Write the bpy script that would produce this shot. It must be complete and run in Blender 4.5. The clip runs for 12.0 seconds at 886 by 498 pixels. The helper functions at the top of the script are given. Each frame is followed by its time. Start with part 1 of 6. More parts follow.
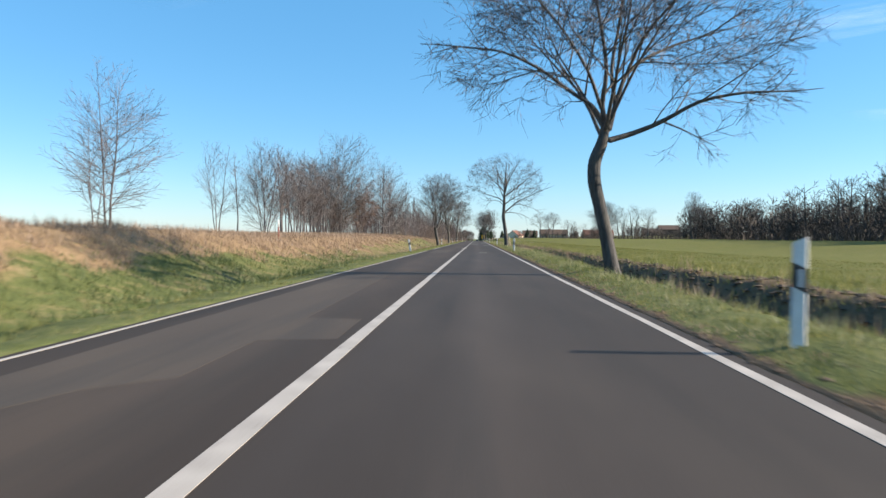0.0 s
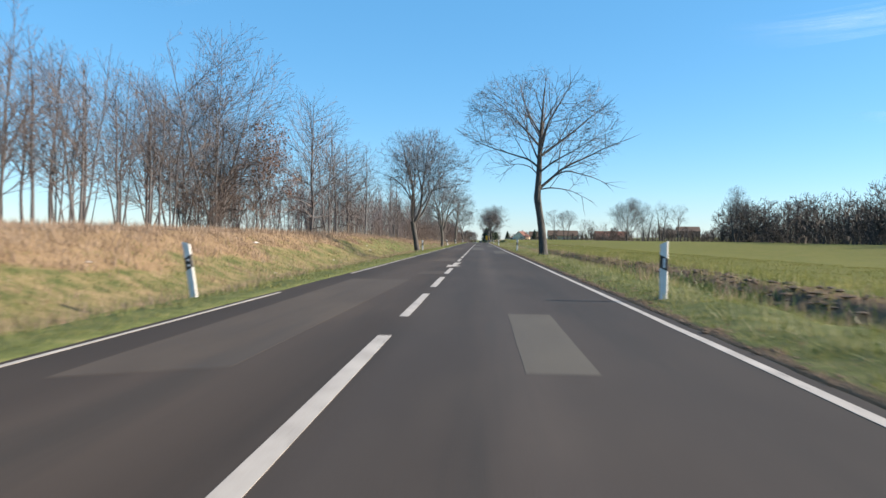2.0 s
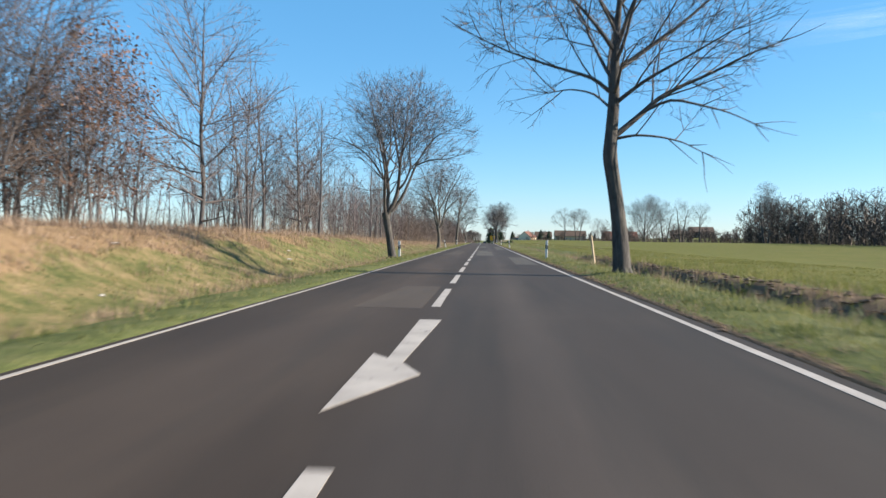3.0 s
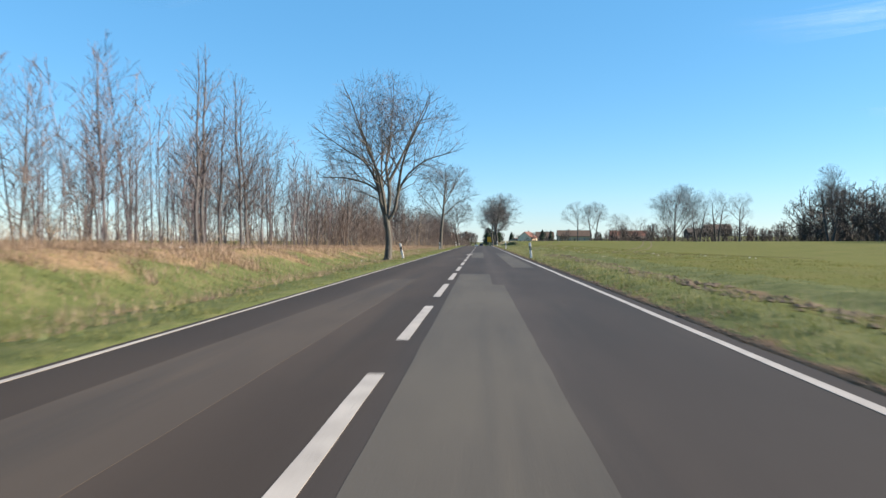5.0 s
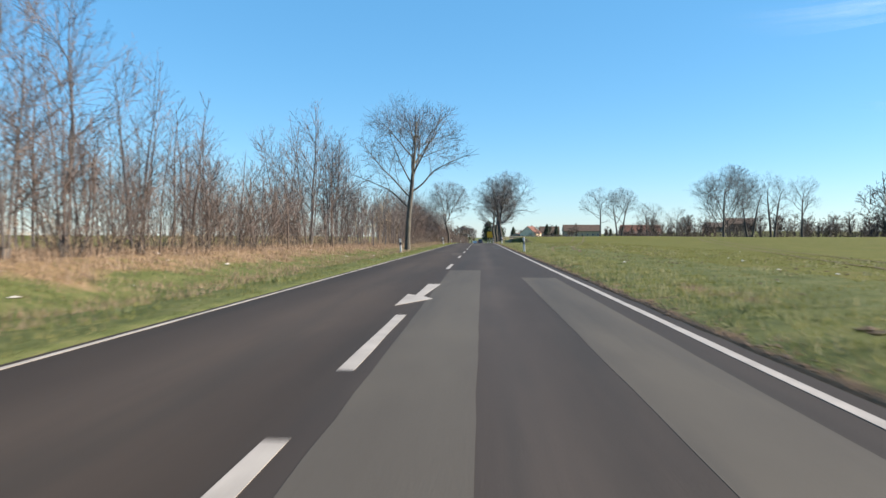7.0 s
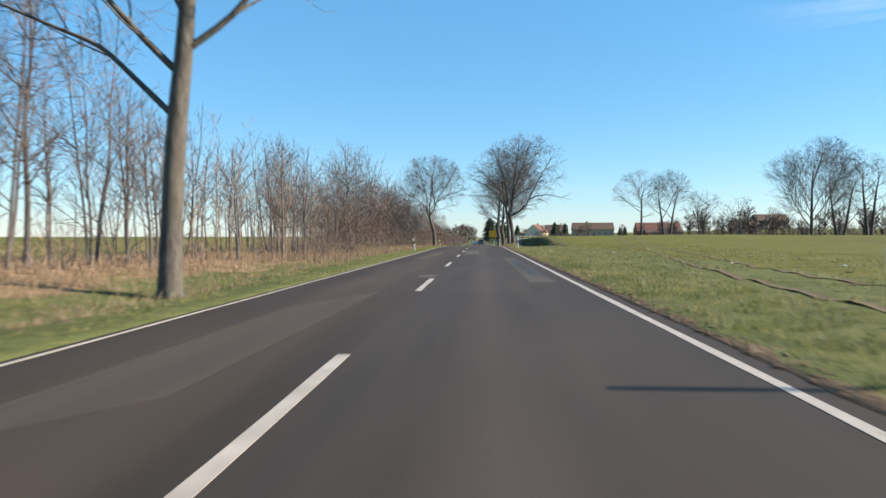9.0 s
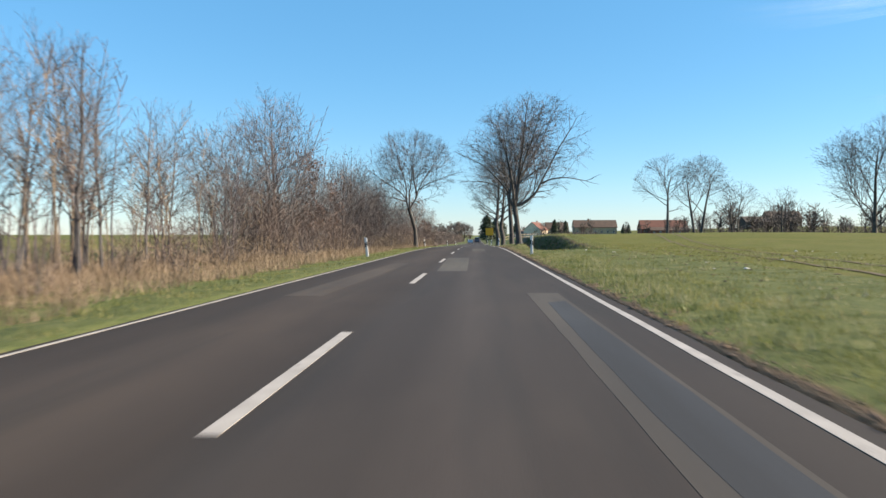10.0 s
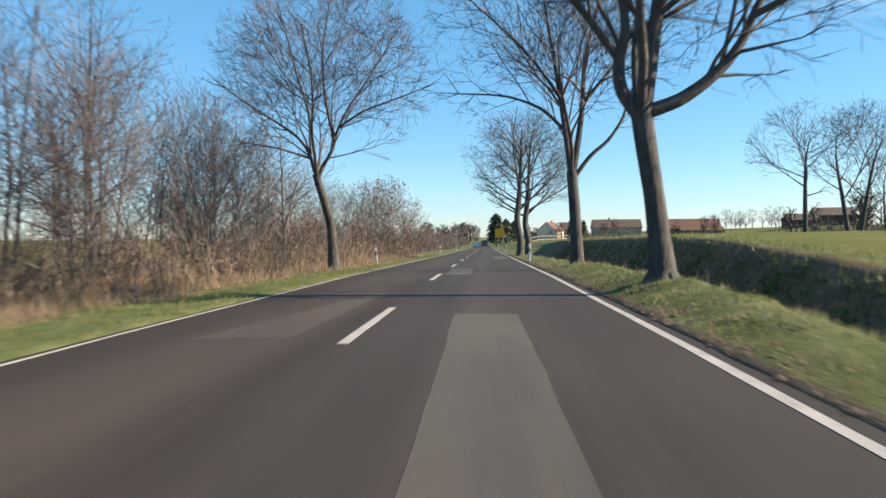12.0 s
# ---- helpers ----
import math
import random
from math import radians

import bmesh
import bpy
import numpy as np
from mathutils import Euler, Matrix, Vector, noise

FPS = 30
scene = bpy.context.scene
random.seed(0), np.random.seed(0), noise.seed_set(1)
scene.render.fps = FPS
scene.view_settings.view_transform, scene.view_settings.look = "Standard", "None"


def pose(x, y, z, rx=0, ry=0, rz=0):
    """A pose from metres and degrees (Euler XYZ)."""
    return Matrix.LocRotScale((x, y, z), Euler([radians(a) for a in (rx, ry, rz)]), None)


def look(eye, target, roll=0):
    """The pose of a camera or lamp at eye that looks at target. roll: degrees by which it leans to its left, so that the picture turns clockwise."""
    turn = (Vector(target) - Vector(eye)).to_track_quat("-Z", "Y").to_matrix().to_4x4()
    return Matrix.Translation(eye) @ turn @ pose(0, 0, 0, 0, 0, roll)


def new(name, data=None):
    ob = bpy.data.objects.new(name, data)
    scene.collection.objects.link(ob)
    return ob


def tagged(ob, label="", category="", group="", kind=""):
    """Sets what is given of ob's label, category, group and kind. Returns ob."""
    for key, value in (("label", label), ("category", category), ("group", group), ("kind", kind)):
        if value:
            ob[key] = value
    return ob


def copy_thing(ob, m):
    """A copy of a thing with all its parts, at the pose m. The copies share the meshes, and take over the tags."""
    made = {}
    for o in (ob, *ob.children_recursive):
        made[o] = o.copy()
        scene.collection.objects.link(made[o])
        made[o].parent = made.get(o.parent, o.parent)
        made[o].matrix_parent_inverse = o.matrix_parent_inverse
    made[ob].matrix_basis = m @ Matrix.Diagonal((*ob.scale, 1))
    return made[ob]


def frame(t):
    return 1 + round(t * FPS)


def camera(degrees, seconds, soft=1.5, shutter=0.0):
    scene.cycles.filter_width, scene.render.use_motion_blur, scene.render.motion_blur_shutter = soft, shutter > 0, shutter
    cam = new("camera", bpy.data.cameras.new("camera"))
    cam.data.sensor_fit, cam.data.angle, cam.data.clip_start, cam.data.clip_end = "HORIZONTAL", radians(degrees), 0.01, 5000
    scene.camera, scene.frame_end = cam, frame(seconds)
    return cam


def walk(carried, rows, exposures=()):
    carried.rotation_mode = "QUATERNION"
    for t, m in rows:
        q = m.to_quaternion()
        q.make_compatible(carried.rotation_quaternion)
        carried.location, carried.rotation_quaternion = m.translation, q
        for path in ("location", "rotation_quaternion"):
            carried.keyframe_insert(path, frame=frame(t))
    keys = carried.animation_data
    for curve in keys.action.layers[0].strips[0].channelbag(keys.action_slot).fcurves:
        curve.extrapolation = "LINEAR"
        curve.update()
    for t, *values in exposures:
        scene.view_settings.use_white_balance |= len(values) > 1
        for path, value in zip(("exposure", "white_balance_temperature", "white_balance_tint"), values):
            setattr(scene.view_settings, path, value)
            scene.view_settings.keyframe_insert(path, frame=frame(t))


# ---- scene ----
# The road runs along +y, its centre line at x = 0, its surface at z = 0; the eye rides about 1.1 m above it.
cam = camera(65.24, 12.0, soft=1.5, shutter=0.2)
ROWS = [
    (0, 1.283, -1.11, 1.089, 2.810, -0.926, -0.443),
    (0.5, 1.228, 9.84, 1.092, 2.853, -0.825, -0.441),
    (1, 1.181, 20.81, 1.089, 2.863, -0.797, -0.335),
    (1.5, 1.136, 31.82, 1.090, 2.991, -0.857, -0.575),
    (2, 1.036, 42.99, 1.083, 3.071, -0.853, -0.805),
    (2.5, 0.861, 54.14, 1.087, 3.176, -0.848, -1.028),
    (3, 0.750, 65.23, 1.092, 3.372, -0.840, -0.939),
    (3.5, 0.817, 76.12, 1.083, 3.441, -1.009, -0.410),
    (5.5, 0.883, 121.70, 1.095, 3.047, -0.595, -0.128),
    (6, 0.975, 132.62, 1.095, 3.001, -0.784, -0.023),
    (6.5, 1.053, 143.25, 1.099, 3.018, -1.009, -0.160),
    (8.5, 1.183, 187.27, 1.085, 3.178, -1.061, -0.120),
    (9, 1.266, 198.37, 1.098, 3.148, -1.057, 0.071),
    (9.5, 1.342, 209.15, 1.092, 2.973, -1.051, 0.039),
    (10, 1.472, 219.80, 1.102, 2.863, -1.219, 0.051),
    (10.5, 1.552, 230.40, 1.095, 2.830, -1.231, 0.226),
    (11, 1.560, 241.30, 1.083, 3.015, -1.175, 0.348),
    (11.5, 1.543, 252.52, 1.098, 3.253, -0.991, 0.464),
    (12, 1.511, 264.01, 1.095, 3.498, -1.025, 0.469),

]
walk(cam, [(t, pose(x, y, z, 90 + pitch, roll, yaw)) for t, x, y, z, yaw, pitch, roll in ROWS],
     # the picture grows slightly warmer towards the village
     [(0.0, 1.28, 6500, 10), (6.5, 1.28, 6540, 10), (9.0, 1.28, 6700, 10), (10.5, 1.32, 6800, 10), (12.0, 1.36, 6900, 10)])

# ---- daylight: a low sun from +x, clear sky ----
SUN_ELEV = 27.0
world = bpy.data.worlds.new("sky")
scene.world = world
world.use_nodes = True
wn = world.node_tree.nodes
sky = wn.new("ShaderNodeTexSky")
sky.sky_type = "NISHITA"
sky.sun_disc = False
sky.sun_elevation = radians(SUN_ELEV)
sky.sun_rotation = radians(90)
sky.altitude = 100
sky.air_density, sky.dust_density, sky.ozone_density = 1.0, 0.1, 3.2
wn["Background"].inputs["Strength"].default_value = 0.084
clear = wn.new("ShaderNodeHueSaturation")
clear.inputs["Hue"].default_value, clear.inputs["Saturation"].default_value = 0.495, 1.22
world.node_tree.links.new(sky.outputs["Color"], clear.inputs["Color"])
even = wn.new("ShaderNodeMix")
even.data_type = "RGBA"
even.inputs[0].default_value = 0.45
even.inputs[7].default_value = (0.85, 2.65, 4.8, 1)
world.node_tree.links.new(clear.outputs["Color"], even.inputs[6])
world.node_tree.links.new(even.outputs[2], wn["Background"].inputs["Color"])
sun = new("sun", bpy.data.lights.new("sun", "SUN"))
sun.data.energy, sun.data.angle, sun.data.color = 5.0, radians(0.55), (1.0, 0.87, 0.7)
sun.matrix_world = look((60 * math.cos(radians(SUN_ELEV)), 0, 60 * math.sin(radians(SUN_ELEV))), (0, 0, 0))


# ---- materials ----
def nodes_of(name):
    m = bpy.data.materials.new(name)
    m.use_nodes = True
    nt = m.node_tree
    return m, nt, nt.nodes["Principled BSDF"]


def add(nt, kind, **inputs):
    n = nt.nodes.new(kind)
    for key, value in inputs.items():
        n.inputs[key.replace("_", " ")].default_value = value
    return n


def noise_fac(nt, scale, detail=4.0, rough=0.6, stretch=None, space="Object"):
    """A noise value over the object's own metres."""
    tc = nt.nodes.new("ShaderNodeTexCoord")
    out = tc.outputs[space]
    if stretch:
        mp = nt.nodes.new("ShaderNodeMapping")
        mp.inputs["Scale"].default_value = stretch
        nt.links.new(out, mp.inputs["Vector"])
        out = mp.outputs["Vector"]
    n = add(nt, "ShaderNodeTexNoise", Scale=scale, Detail=detail, Roughness=rough)
    nt.links.new(out, n.inputs["Vector"])
    return n.outputs["Fac"]


def ramp(nt, fac, stops):
    r = nt.nodes.new("ShaderNodeValToRGB")
    e = r.color_ramp.elements
    while len(e) < len(stops):
        e.new(0.5)
    for el, (p, c) in zip(e, stops):
        el.position = p
        el.color = (*c, 1)
    nt.links.new(fac, r.inputs["Fac"])
    return r.outputs["Color"]


def mix(nt, fac, a, b, kind="MIX"):
    n = nt.nodes.new("ShaderNodeMix")
    n.data_type, n.blend_type = "RGBA", kind
    for sock, v in ((n.inputs[0], fac), (n.inputs[6], a), (n.inputs[7], b)):
        if isinstance(v, bpy.types.NodeSocket):
            nt.links.new(v, sock)
        elif isinstance(v, (int, float)):
            sock.default_value = v
        else:
            sock.default_value = (*v, 1)
    return n.outputs[2]


def bump(nt, bsdf, fac, strength, distance):
    b = add(nt, "ShaderNodeBump", Strength=strength, Distance=distance)
    nt.links.new(fac, b.inputs["Height"])
    nt.links.new(b.outputs["Normal"], bsdf.inputs["Normal"])


def surf(name, dark, light, scale, fine=40.0, rough=0.85, relief=0.3, depth=0.01, stretch=None, metal=0.0):
    """A two-scale mottled surface between two base colours."""
    m, nt, b = nodes_of(name)
    big = noise_fac(nt, scale, 5, 0.6, stretch)
    small = noise_fac(nt, fine, 3, 0.7, stretch)
    col = mix(nt, 0.35, ramp(nt, big, ((0.35, dark), (0.65, light))), ramp(nt, small, ((0.3, dark), (0.7, light))))
    nt.links.new(col, b.inputs["Base Color"])
    b.inputs["Roughness"].default_value = rough
    b.inputs["Metallic"].default_value = metal
    if relief:
        bump(nt, b, small, relief, depth)
    return m


def strands(name, stops, rough=0.7, glow_through=0.0):
    """Blades, twigs or leaves: the colour differs from island to island."""
    m, nt, b = nodes_of(name)
    g = nt.nodes.new("ShaderNodeNewGeometry")
    patch = noise_fac(nt, 0.35, 3, 0.6)
    n = nt.nodes.new("ShaderNodeMath")
    n.operation = "MULTIPLY_ADD"
    nt.links.new(g.outputs["Random Per Island"], n.inputs[0])
    n.inputs[1].default_value = 0.55
    nt.links.new(patch, n.inputs[2])
    s = nt.nodes.new("ShaderNodeMath")
    s.operation = "MULTIPLY_ADD"
    nt.links.new(n.outputs[0], s.inputs[0])
    s.inputs[1].default_value, s.inputs[2].default_value = 0.95, -0.22
    col = ramp(nt, s.outputs[0], stops)
    nt.links.new(col, b.inputs["Base Color"])
    b.inputs["Roughness"].default_value = rough
    if glow_through:
        # thin blades let part of the sunlight through
        tr = nt.nodes.new("ShaderNodeBsdfTranslucent")
        nt.links.new(col, tr.inputs["Color"])
        ms = nt.nodes.new("ShaderNodeMixShader")
        ms.inputs[0].default_value = glow_through
        nt.links.new(b.outputs[0], ms.inputs[1])
        nt.links.new(tr.outputs[0], ms.inputs[2])
        nt.links.new(ms.outputs[0], nt.nodes["Material Output"].inputs["Surface"])
    return m


def bark(name, dark, light, moss=None):
    m, nt, b = nodes_of(name)
    big = noise_fac(nt, 1.3, 4, 0.6)
    rib = noise_fac(nt, 9.0, 5, 0.75, (1, 1, 0.22))
    col = ramp(nt, rib, ((0.3, dark), (0.7, light)))
    col = mix(nt, ramp(nt, big, ((0.45, (0, 0, 0)), (0.7, (1, 1, 1)))), col, moss or light)
    col = mix(nt, 0.5, col, ramp(nt, rib, ((0.35, dark), (0.65, light))))
    nt.links.new(col, b.inputs["Base Color"])
    b.inputs["Roughness"].default_value = 0.9
    bump(nt, b, rib, 1.0, 0.05)
    return m


def ground_material():
    m, nt, b = nodes_of("meadow_and_field")
    wide = noise_fac(nt, 0.22, 5, 0.6)
    clump = noise_fac(nt, 1.6, 5, 0.65)
    fine = noise_fac(nt, 14.0, 4, 0.7)

    def attr(key):
        a = nt.nodes.new("ShaderNodeAttribute")
        a.attribute_name = key
        return a.outputs["Fac"]

    def blur_edge(key, width=0.5):
        """The surface's share, broken up along its edge."""
        n = nt.nodes.new("ShaderNodeMath")
        n.operation = "MULTIPLY_ADD"
        nt.links.new(clump, n.inputs[0])
        n.inputs[1].default_value = width
        nt.links.new(attr(key), n.inputs[2])
        return ramp(nt, n.outputs[0], ((0.5 + width / 2 - 0.12, (0, 0, 0)), (0.5 + width / 2 + 0.12, (1, 1, 1))))

    green = mix(nt, 0.45, ramp(nt, clump, ((0.32, (0.036, 0.052, 0.015)), (0.5, (0.091, 0.109, 0.034)), (0.7, (0.182, 0.17, 0.073)))),
                ramp(nt, fine, ((0.3, (0.046, 0.061, 0.019)), (0.7, (0.155, 0.157, 0.06)))))
    dry = mix(nt, 0.5, ramp(nt, clump, ((0.3, (0.133, 0.088, 0.048)), (0.55, (0.25, 0.168, 0.096)), (0.75, (0.329, 0.238, 0.144)))),
              ramp(nt, fine, ((0.3, (0.149, 0.096, 0.052)), (0.7, (0.313, 0.218, 0.124)))))
    soil = mix(nt, 0.5, ramp(nt, clump, ((0.3, (0.064, 0.041, 0.026)), (0.7, (0.192, 0.126, 0.076)))),
               ramp(nt, fine, ((0.3, (0.064, 0.041, 0.026)), (0.7, (0.217, 0.15, 0.093)))))
    crop = mix(nt, 0.4, ramp(nt, wide, ((0.35, (0.071, 0.09, 0.014)), (0.65, (0.118, 0.122, 0.025)))),
               ramp(nt, fine, ((0.3, (0.063, 0.078, 0.013)), (0.72, (0.162, 0.134, 0.04)))))
    crop = mix(nt, ramp(nt, noise_fac(nt, 0.5, 6, 0.7), ((0.5, (0, 0, 0)), (0.68, (0.4, 0.4, 0.4)))), crop, (0.177, 0.127, 0.055))
    col = mix(nt, blur_edge("crop"), green, crop)
    col = mix(nt, blur_edge("dry"), col, dry)
    col = mix(nt, blur_edge("soil"), col, soil)
    nt.links.new(col, b.inputs["Base Color"])
    b.inputs["Roughness"].default_value = 0.95
    b.inputs["Specular IOR Level"].default_value = 0.15
    bump(nt, b, fine, 0.8, 0.06)
    return m


def asphalt_material(name, tone, tracks=True, tint=(1.0, 1.0, 1.0)):
    m, nt, b = nodes_of(name)
    grit = noise_fac(nt, 55.0, 2, 0.8)
    stain = noise_fac(nt, 0.7, 5, 0.6, (1, 0.12, 1))
    cloud = noise_fac(nt, 0.35, 4, 0.55, (1.6, 0.5, 1))
    lo, hi = [tone * k * c for k, c in zip((0.783, 0.635, 0.55), tint)], [tone * k * c for k, c in zip((1.27, 1.07, 0.95), tint)]
    col = mix(nt, 0.5, ramp(nt, stain, ((0.3, lo), (0.7, hi))), ramp(nt, grit, ((0.25, lo), (0.75, hi))))
    col = mix(nt, ramp(nt, cloud, ((0.48, (0, 0, 0)), (0.62, (0.55, 0.55, 0.55)))), col, [tone * k * c for k, c in zip((1.32, 1.09, 0.92), tint)])
    dark = noise_fac(nt, 1.1, 4, 0.6, (1.2, 0.07, 1))
    col = mix(nt, ramp(nt, dark, ((0.5, (0, 0, 0)), (0.66, (0.45, 0.45, 0.45)))), col, (tone * 0.55, tone * 0.52, tone * 0.5))
    if tracks:
        # polished paler strip between the wheel tracks, dark oily one in the middle of each track
        tc = nt.nodes.new("ShaderNodeTexCoord")
        sx = nt.nodes.new("ShaderNodeSeparateXYZ")
        nt.links.new(tc.outputs["Object"], sx.inputs[0])
        mr = add(nt, "ShaderNodeMapRange", From_Min=-4.0, From_Max=4.0)
        nt.links.new(sx.outputs[0], mr.inputs[0])
        g = [0.5 + v / 8.0 for v in (-2.7, -2.1, -1.6, -0.9, -0.2, 0.3, 0.9, 1.35, 1.8, 2.4, 3.1)]
        v = (0.62, 0.74, 1.0, 1.02, 0.74, 0.86, 0.82, 1.16, 0.92, 0.86, 0.78)
        col = mix(nt, 1.0, col, ramp(nt, mr.outputs[0], [(p, (k * (1.08 if p < 0.5 else 1.0), k, k * (0.88 if p < 0.5 else 0.98))) for p, k in zip(g, v)]), "MULTIPLY")
    nt.links.new(col, b.inputs["Base Color"])
    b.inputs["Roughness"].default_value = 0.82
    b.inputs["Specular IOR Level"].default_value = 0.22
    bump(nt, b, grit, 0.5, 0.004)
    return m


def paint_material(name, dark, light):
    """Road paint with grime and small worn-through spots."""
    m, nt, b = nodes_of(name)
    grime = noise_fac(nt, 2.0, 5, 0.6)
    fine = noise_fac(nt, 60.0, 3, 0.7)
    col = mix(nt, 0.35, ramp(nt, grime, ((0.35, dark), (0.65, light))), ramp(nt, fine, ((0.3, dark), (0.7, light))))
    worn = noise_fac(nt, 7.0, 6, 0.75, (1, 0.4, 1))
    col = mix(nt, ramp(nt, worn, ((0.6, (0, 0, 0)), (0.72, (0.8, 0.8, 0.8)))), col, (0.06, 0.055, 0.05))
    nt.links.new(col, b.inputs["Base Color"])
    b.inputs["Roughness"].default_value = 0.6
    bump(nt, b, fine, 0.3, 0.003)
    return m


M_GROUND = ground_material()
M_ROAD = asphalt_material("old_asphalt", 0.0425, True, (1.02, 0.99, 1.0))
M_PATCH = asphalt_material("pale_asphalt_repair", 0.072, False, (1.0, 1.06, 1.02))
M_PATCH_BROWN = asphalt_material("brown_worn_asphalt", 0.056, False, (1.06, 1.0, 0.9))
# Dark wheel-polished asphalt; the blue tint is the sky's reflection, painted in.
M_POLISH_SHEEN = asphalt_material("polished_asphalt_sky_tint", 0.047, False, (0.8, 1.0, 1.25))
M_PATCH_DULL = asphalt_material("dull_asphalt_repair", 0.06, False, (1.0, 1.04, 1.02))
M_PAINT = paint_material("road_paint", (0.264, 0.233, 0.202), (0.428, 0.383, 0.34))
M_BARK = bark("grey_brown_bark", (0.019, 0.017, 0.017), (0.091, 0.083, 0.079), (0.102, 0.096, 0.077))
# Lichened bark, paled all over to carry the sun on two trunks.
M_BARK_PALE = bark("sunlit_lichened_bark", (0.032, 0.029, 0.026), (0.131, 0.12, 0.105), (0.122, 0.113, 0.078))
M_YOUNG = bark("pale_young_bark", (0.044, 0.039, 0.04), (0.125, 0.115, 0.115))
M_LIMB = bark("limb_bark", (0.034, 0.03, 0.028), (0.114, 0.1, 0.092))
M_TWIG = strands("grey_twigs", ((0.2, (0.035, 0.031, 0.033)), (0.6, (0.078, 0.069, 0.071)), (0.9, (0.121, 0.108, 0.108))))
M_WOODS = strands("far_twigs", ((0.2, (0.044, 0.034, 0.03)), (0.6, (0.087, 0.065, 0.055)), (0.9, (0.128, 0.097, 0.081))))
# Darker copy of the far twigs: the woods' unlit side is in the colour.
M_SHADED_WOODS = strands("shaded_twigs", ((0.2, (0.026, 0.02, 0.018)), (0.6, (0.053, 0.041, 0.035)), (0.9, (0.081, 0.063, 0.054))))
# Undergrowth twigs with the deep shade below the trees painted in.
M_SHADED_BRUSH = strands("shaded_undergrowth", ((0.2, (0.02, 0.015, 0.013)), (0.6, (0.048, 0.035, 0.03)), (0.9, (0.082, 0.06, 0.051))))
M_TWIG_RED = strands("reddish_twigs", ((0.2, (0.053, 0.036, 0.031)), (0.6, (0.127, 0.089, 0.072)), (0.9, (0.188, 0.138, 0.11))))
M_TWIG_GREY = strands("pale_twigs", ((0.2, (0.045, 0.036, 0.035)), (0.6, (0.108, 0.086, 0.08)), (0.9, (0.157, 0.129, 0.12))))
M_WHIP = strands("purple_grey_saplings", ((0.2, (0.066, 0.051, 0.054)), (0.6, (0.14, 0.11, 0.115)), (0.9, (0.205, 0.167, 0.168))))
M_BRUSH = strands("tan_brown_brush", ((0.15, (0.073, 0.05, 0.033)), (0.5, (0.182, 0.131, 0.086)), (0.85, (0.3, 0.222, 0.15))))
M_LEAF_BROWN = strands("withered_leaves", ((0.2, (0.064, 0.03, 0.022)), (0.6, (0.137, 0.068, 0.043)), (0.9, (0.2, 0.109, 0.069))))
M_GRASS = strands("grass_blades", ((0.1, (0.063, 0.085, 0.021)), (0.45, (0.156, 0.175, 0.048)), (0.75, (0.252, 0.234, 0.084)), (0.95, (0.352, 0.279, 0.132))), 0.7, 0.4)
M_WEED = strands("dark_weeds", ((0.1, (0.034, 0.054, 0.015)), (0.5, (0.075, 0.107, 0.031)), (0.9, (0.125, 0.158, 0.052))), 0.6, 0.25)
M_PALE_GRASS = strands("pale_grass", ((0.1, (0.127, 0.148, 0.06)), (0.5, (0.228, 0.235, 0.112)), (0.9, (0.346, 0.304, 0.189))), 0.7, 0.4)
M_DRY = strands("dry_grass_blades", ((0.1, (0.144, 0.092, 0.056)), (0.45, (0.267, 0.187, 0.125)), (0.8, (0.361, 0.268, 0.195))), 0.7, 0.3)
M_REED = strands("withered_reeds", ((0.1, (0.095, 0.067, 0.041)), (0.45, (0.207, 0.15, 0.096)), (0.8, (0.329, 0.248, 0.163))), 0.7, 0.3)
M_CROP = strands("young_wheat", ((0.1, (0.065, 0.083, 0.014)), (0.5, (0.129, 0.137, 0.027)), (0.9, (0.204, 0.172, 0.051))), 0.7, 0.4)
M_NEEDLE = strands("conifer_needles", ((0.1, (0.011, 0.022, 0.01)), (0.9, (0.036, 0.057, 0.026))))
M_WHITE = surf("white_plastic", (0.564, 0.539, 0.516), (0.746, 0.713, 0.688), 3.0, 30.0, 0.45, 0.05, 0.002)
M_BLACK = surf("black_plastic", (0.011, 0.01, 0.012), (0.027, 0.026, 0.028), 4.0, 40.0, 0.5, 0.05, 0.002)
M_REFLEX = surf("reflector", (0.455, 0.435, 0.43), (0.682, 0.652, 0.654), 8.0, 90.0, 0.2, 0.2, 0.002)
M_RED = surf("red_paint", (0.146, 0.039, 0.026), (0.237, 0.065, 0.043), 5.0, 40.0, 0.6, 0.1, 0.002)
M_WOOD = surf("weathered_wood", (0.328, 0.252, 0.172), (0.546, 0.435, 0.31), 3.0, 40.0, 0.85, 0.4, 0.004, (1, 1, 0.15))
M_YELLOW = surf("yellow_sign", (0.655, 0.287, 0.007), (0.728, 0.331, 0.01), 1.0, 20.0, 0.5, 0.0)
M_STEEL = surf("galvanised_steel", (0.255, 0.252, 0.258), (0.382, 0.374, 0.378), 3.0, 30.0, 0.45, 0.1, 0.002, None, 0.7)
M_PLASTER = surf("white_plaster", (0.619, 0.485, 0.342), (0.825, 0.652, 0.464), 0.6, 12.0, 0.9, 0.2, 0.01)
M_PLASTER_GREY = surf("grey_plaster", (0.31, 0.239, 0.158), (0.476, 0.364, 0.242), 0.6, 12.0, 0.9, 0.2, 0.01)
M_TILE_RED = surf("red_roof_tiles", (0.108, 0.043, 0.028), (0.16, 0.064, 0.044), 0.8, 10.0, 0.8, 0.4, 0.02)
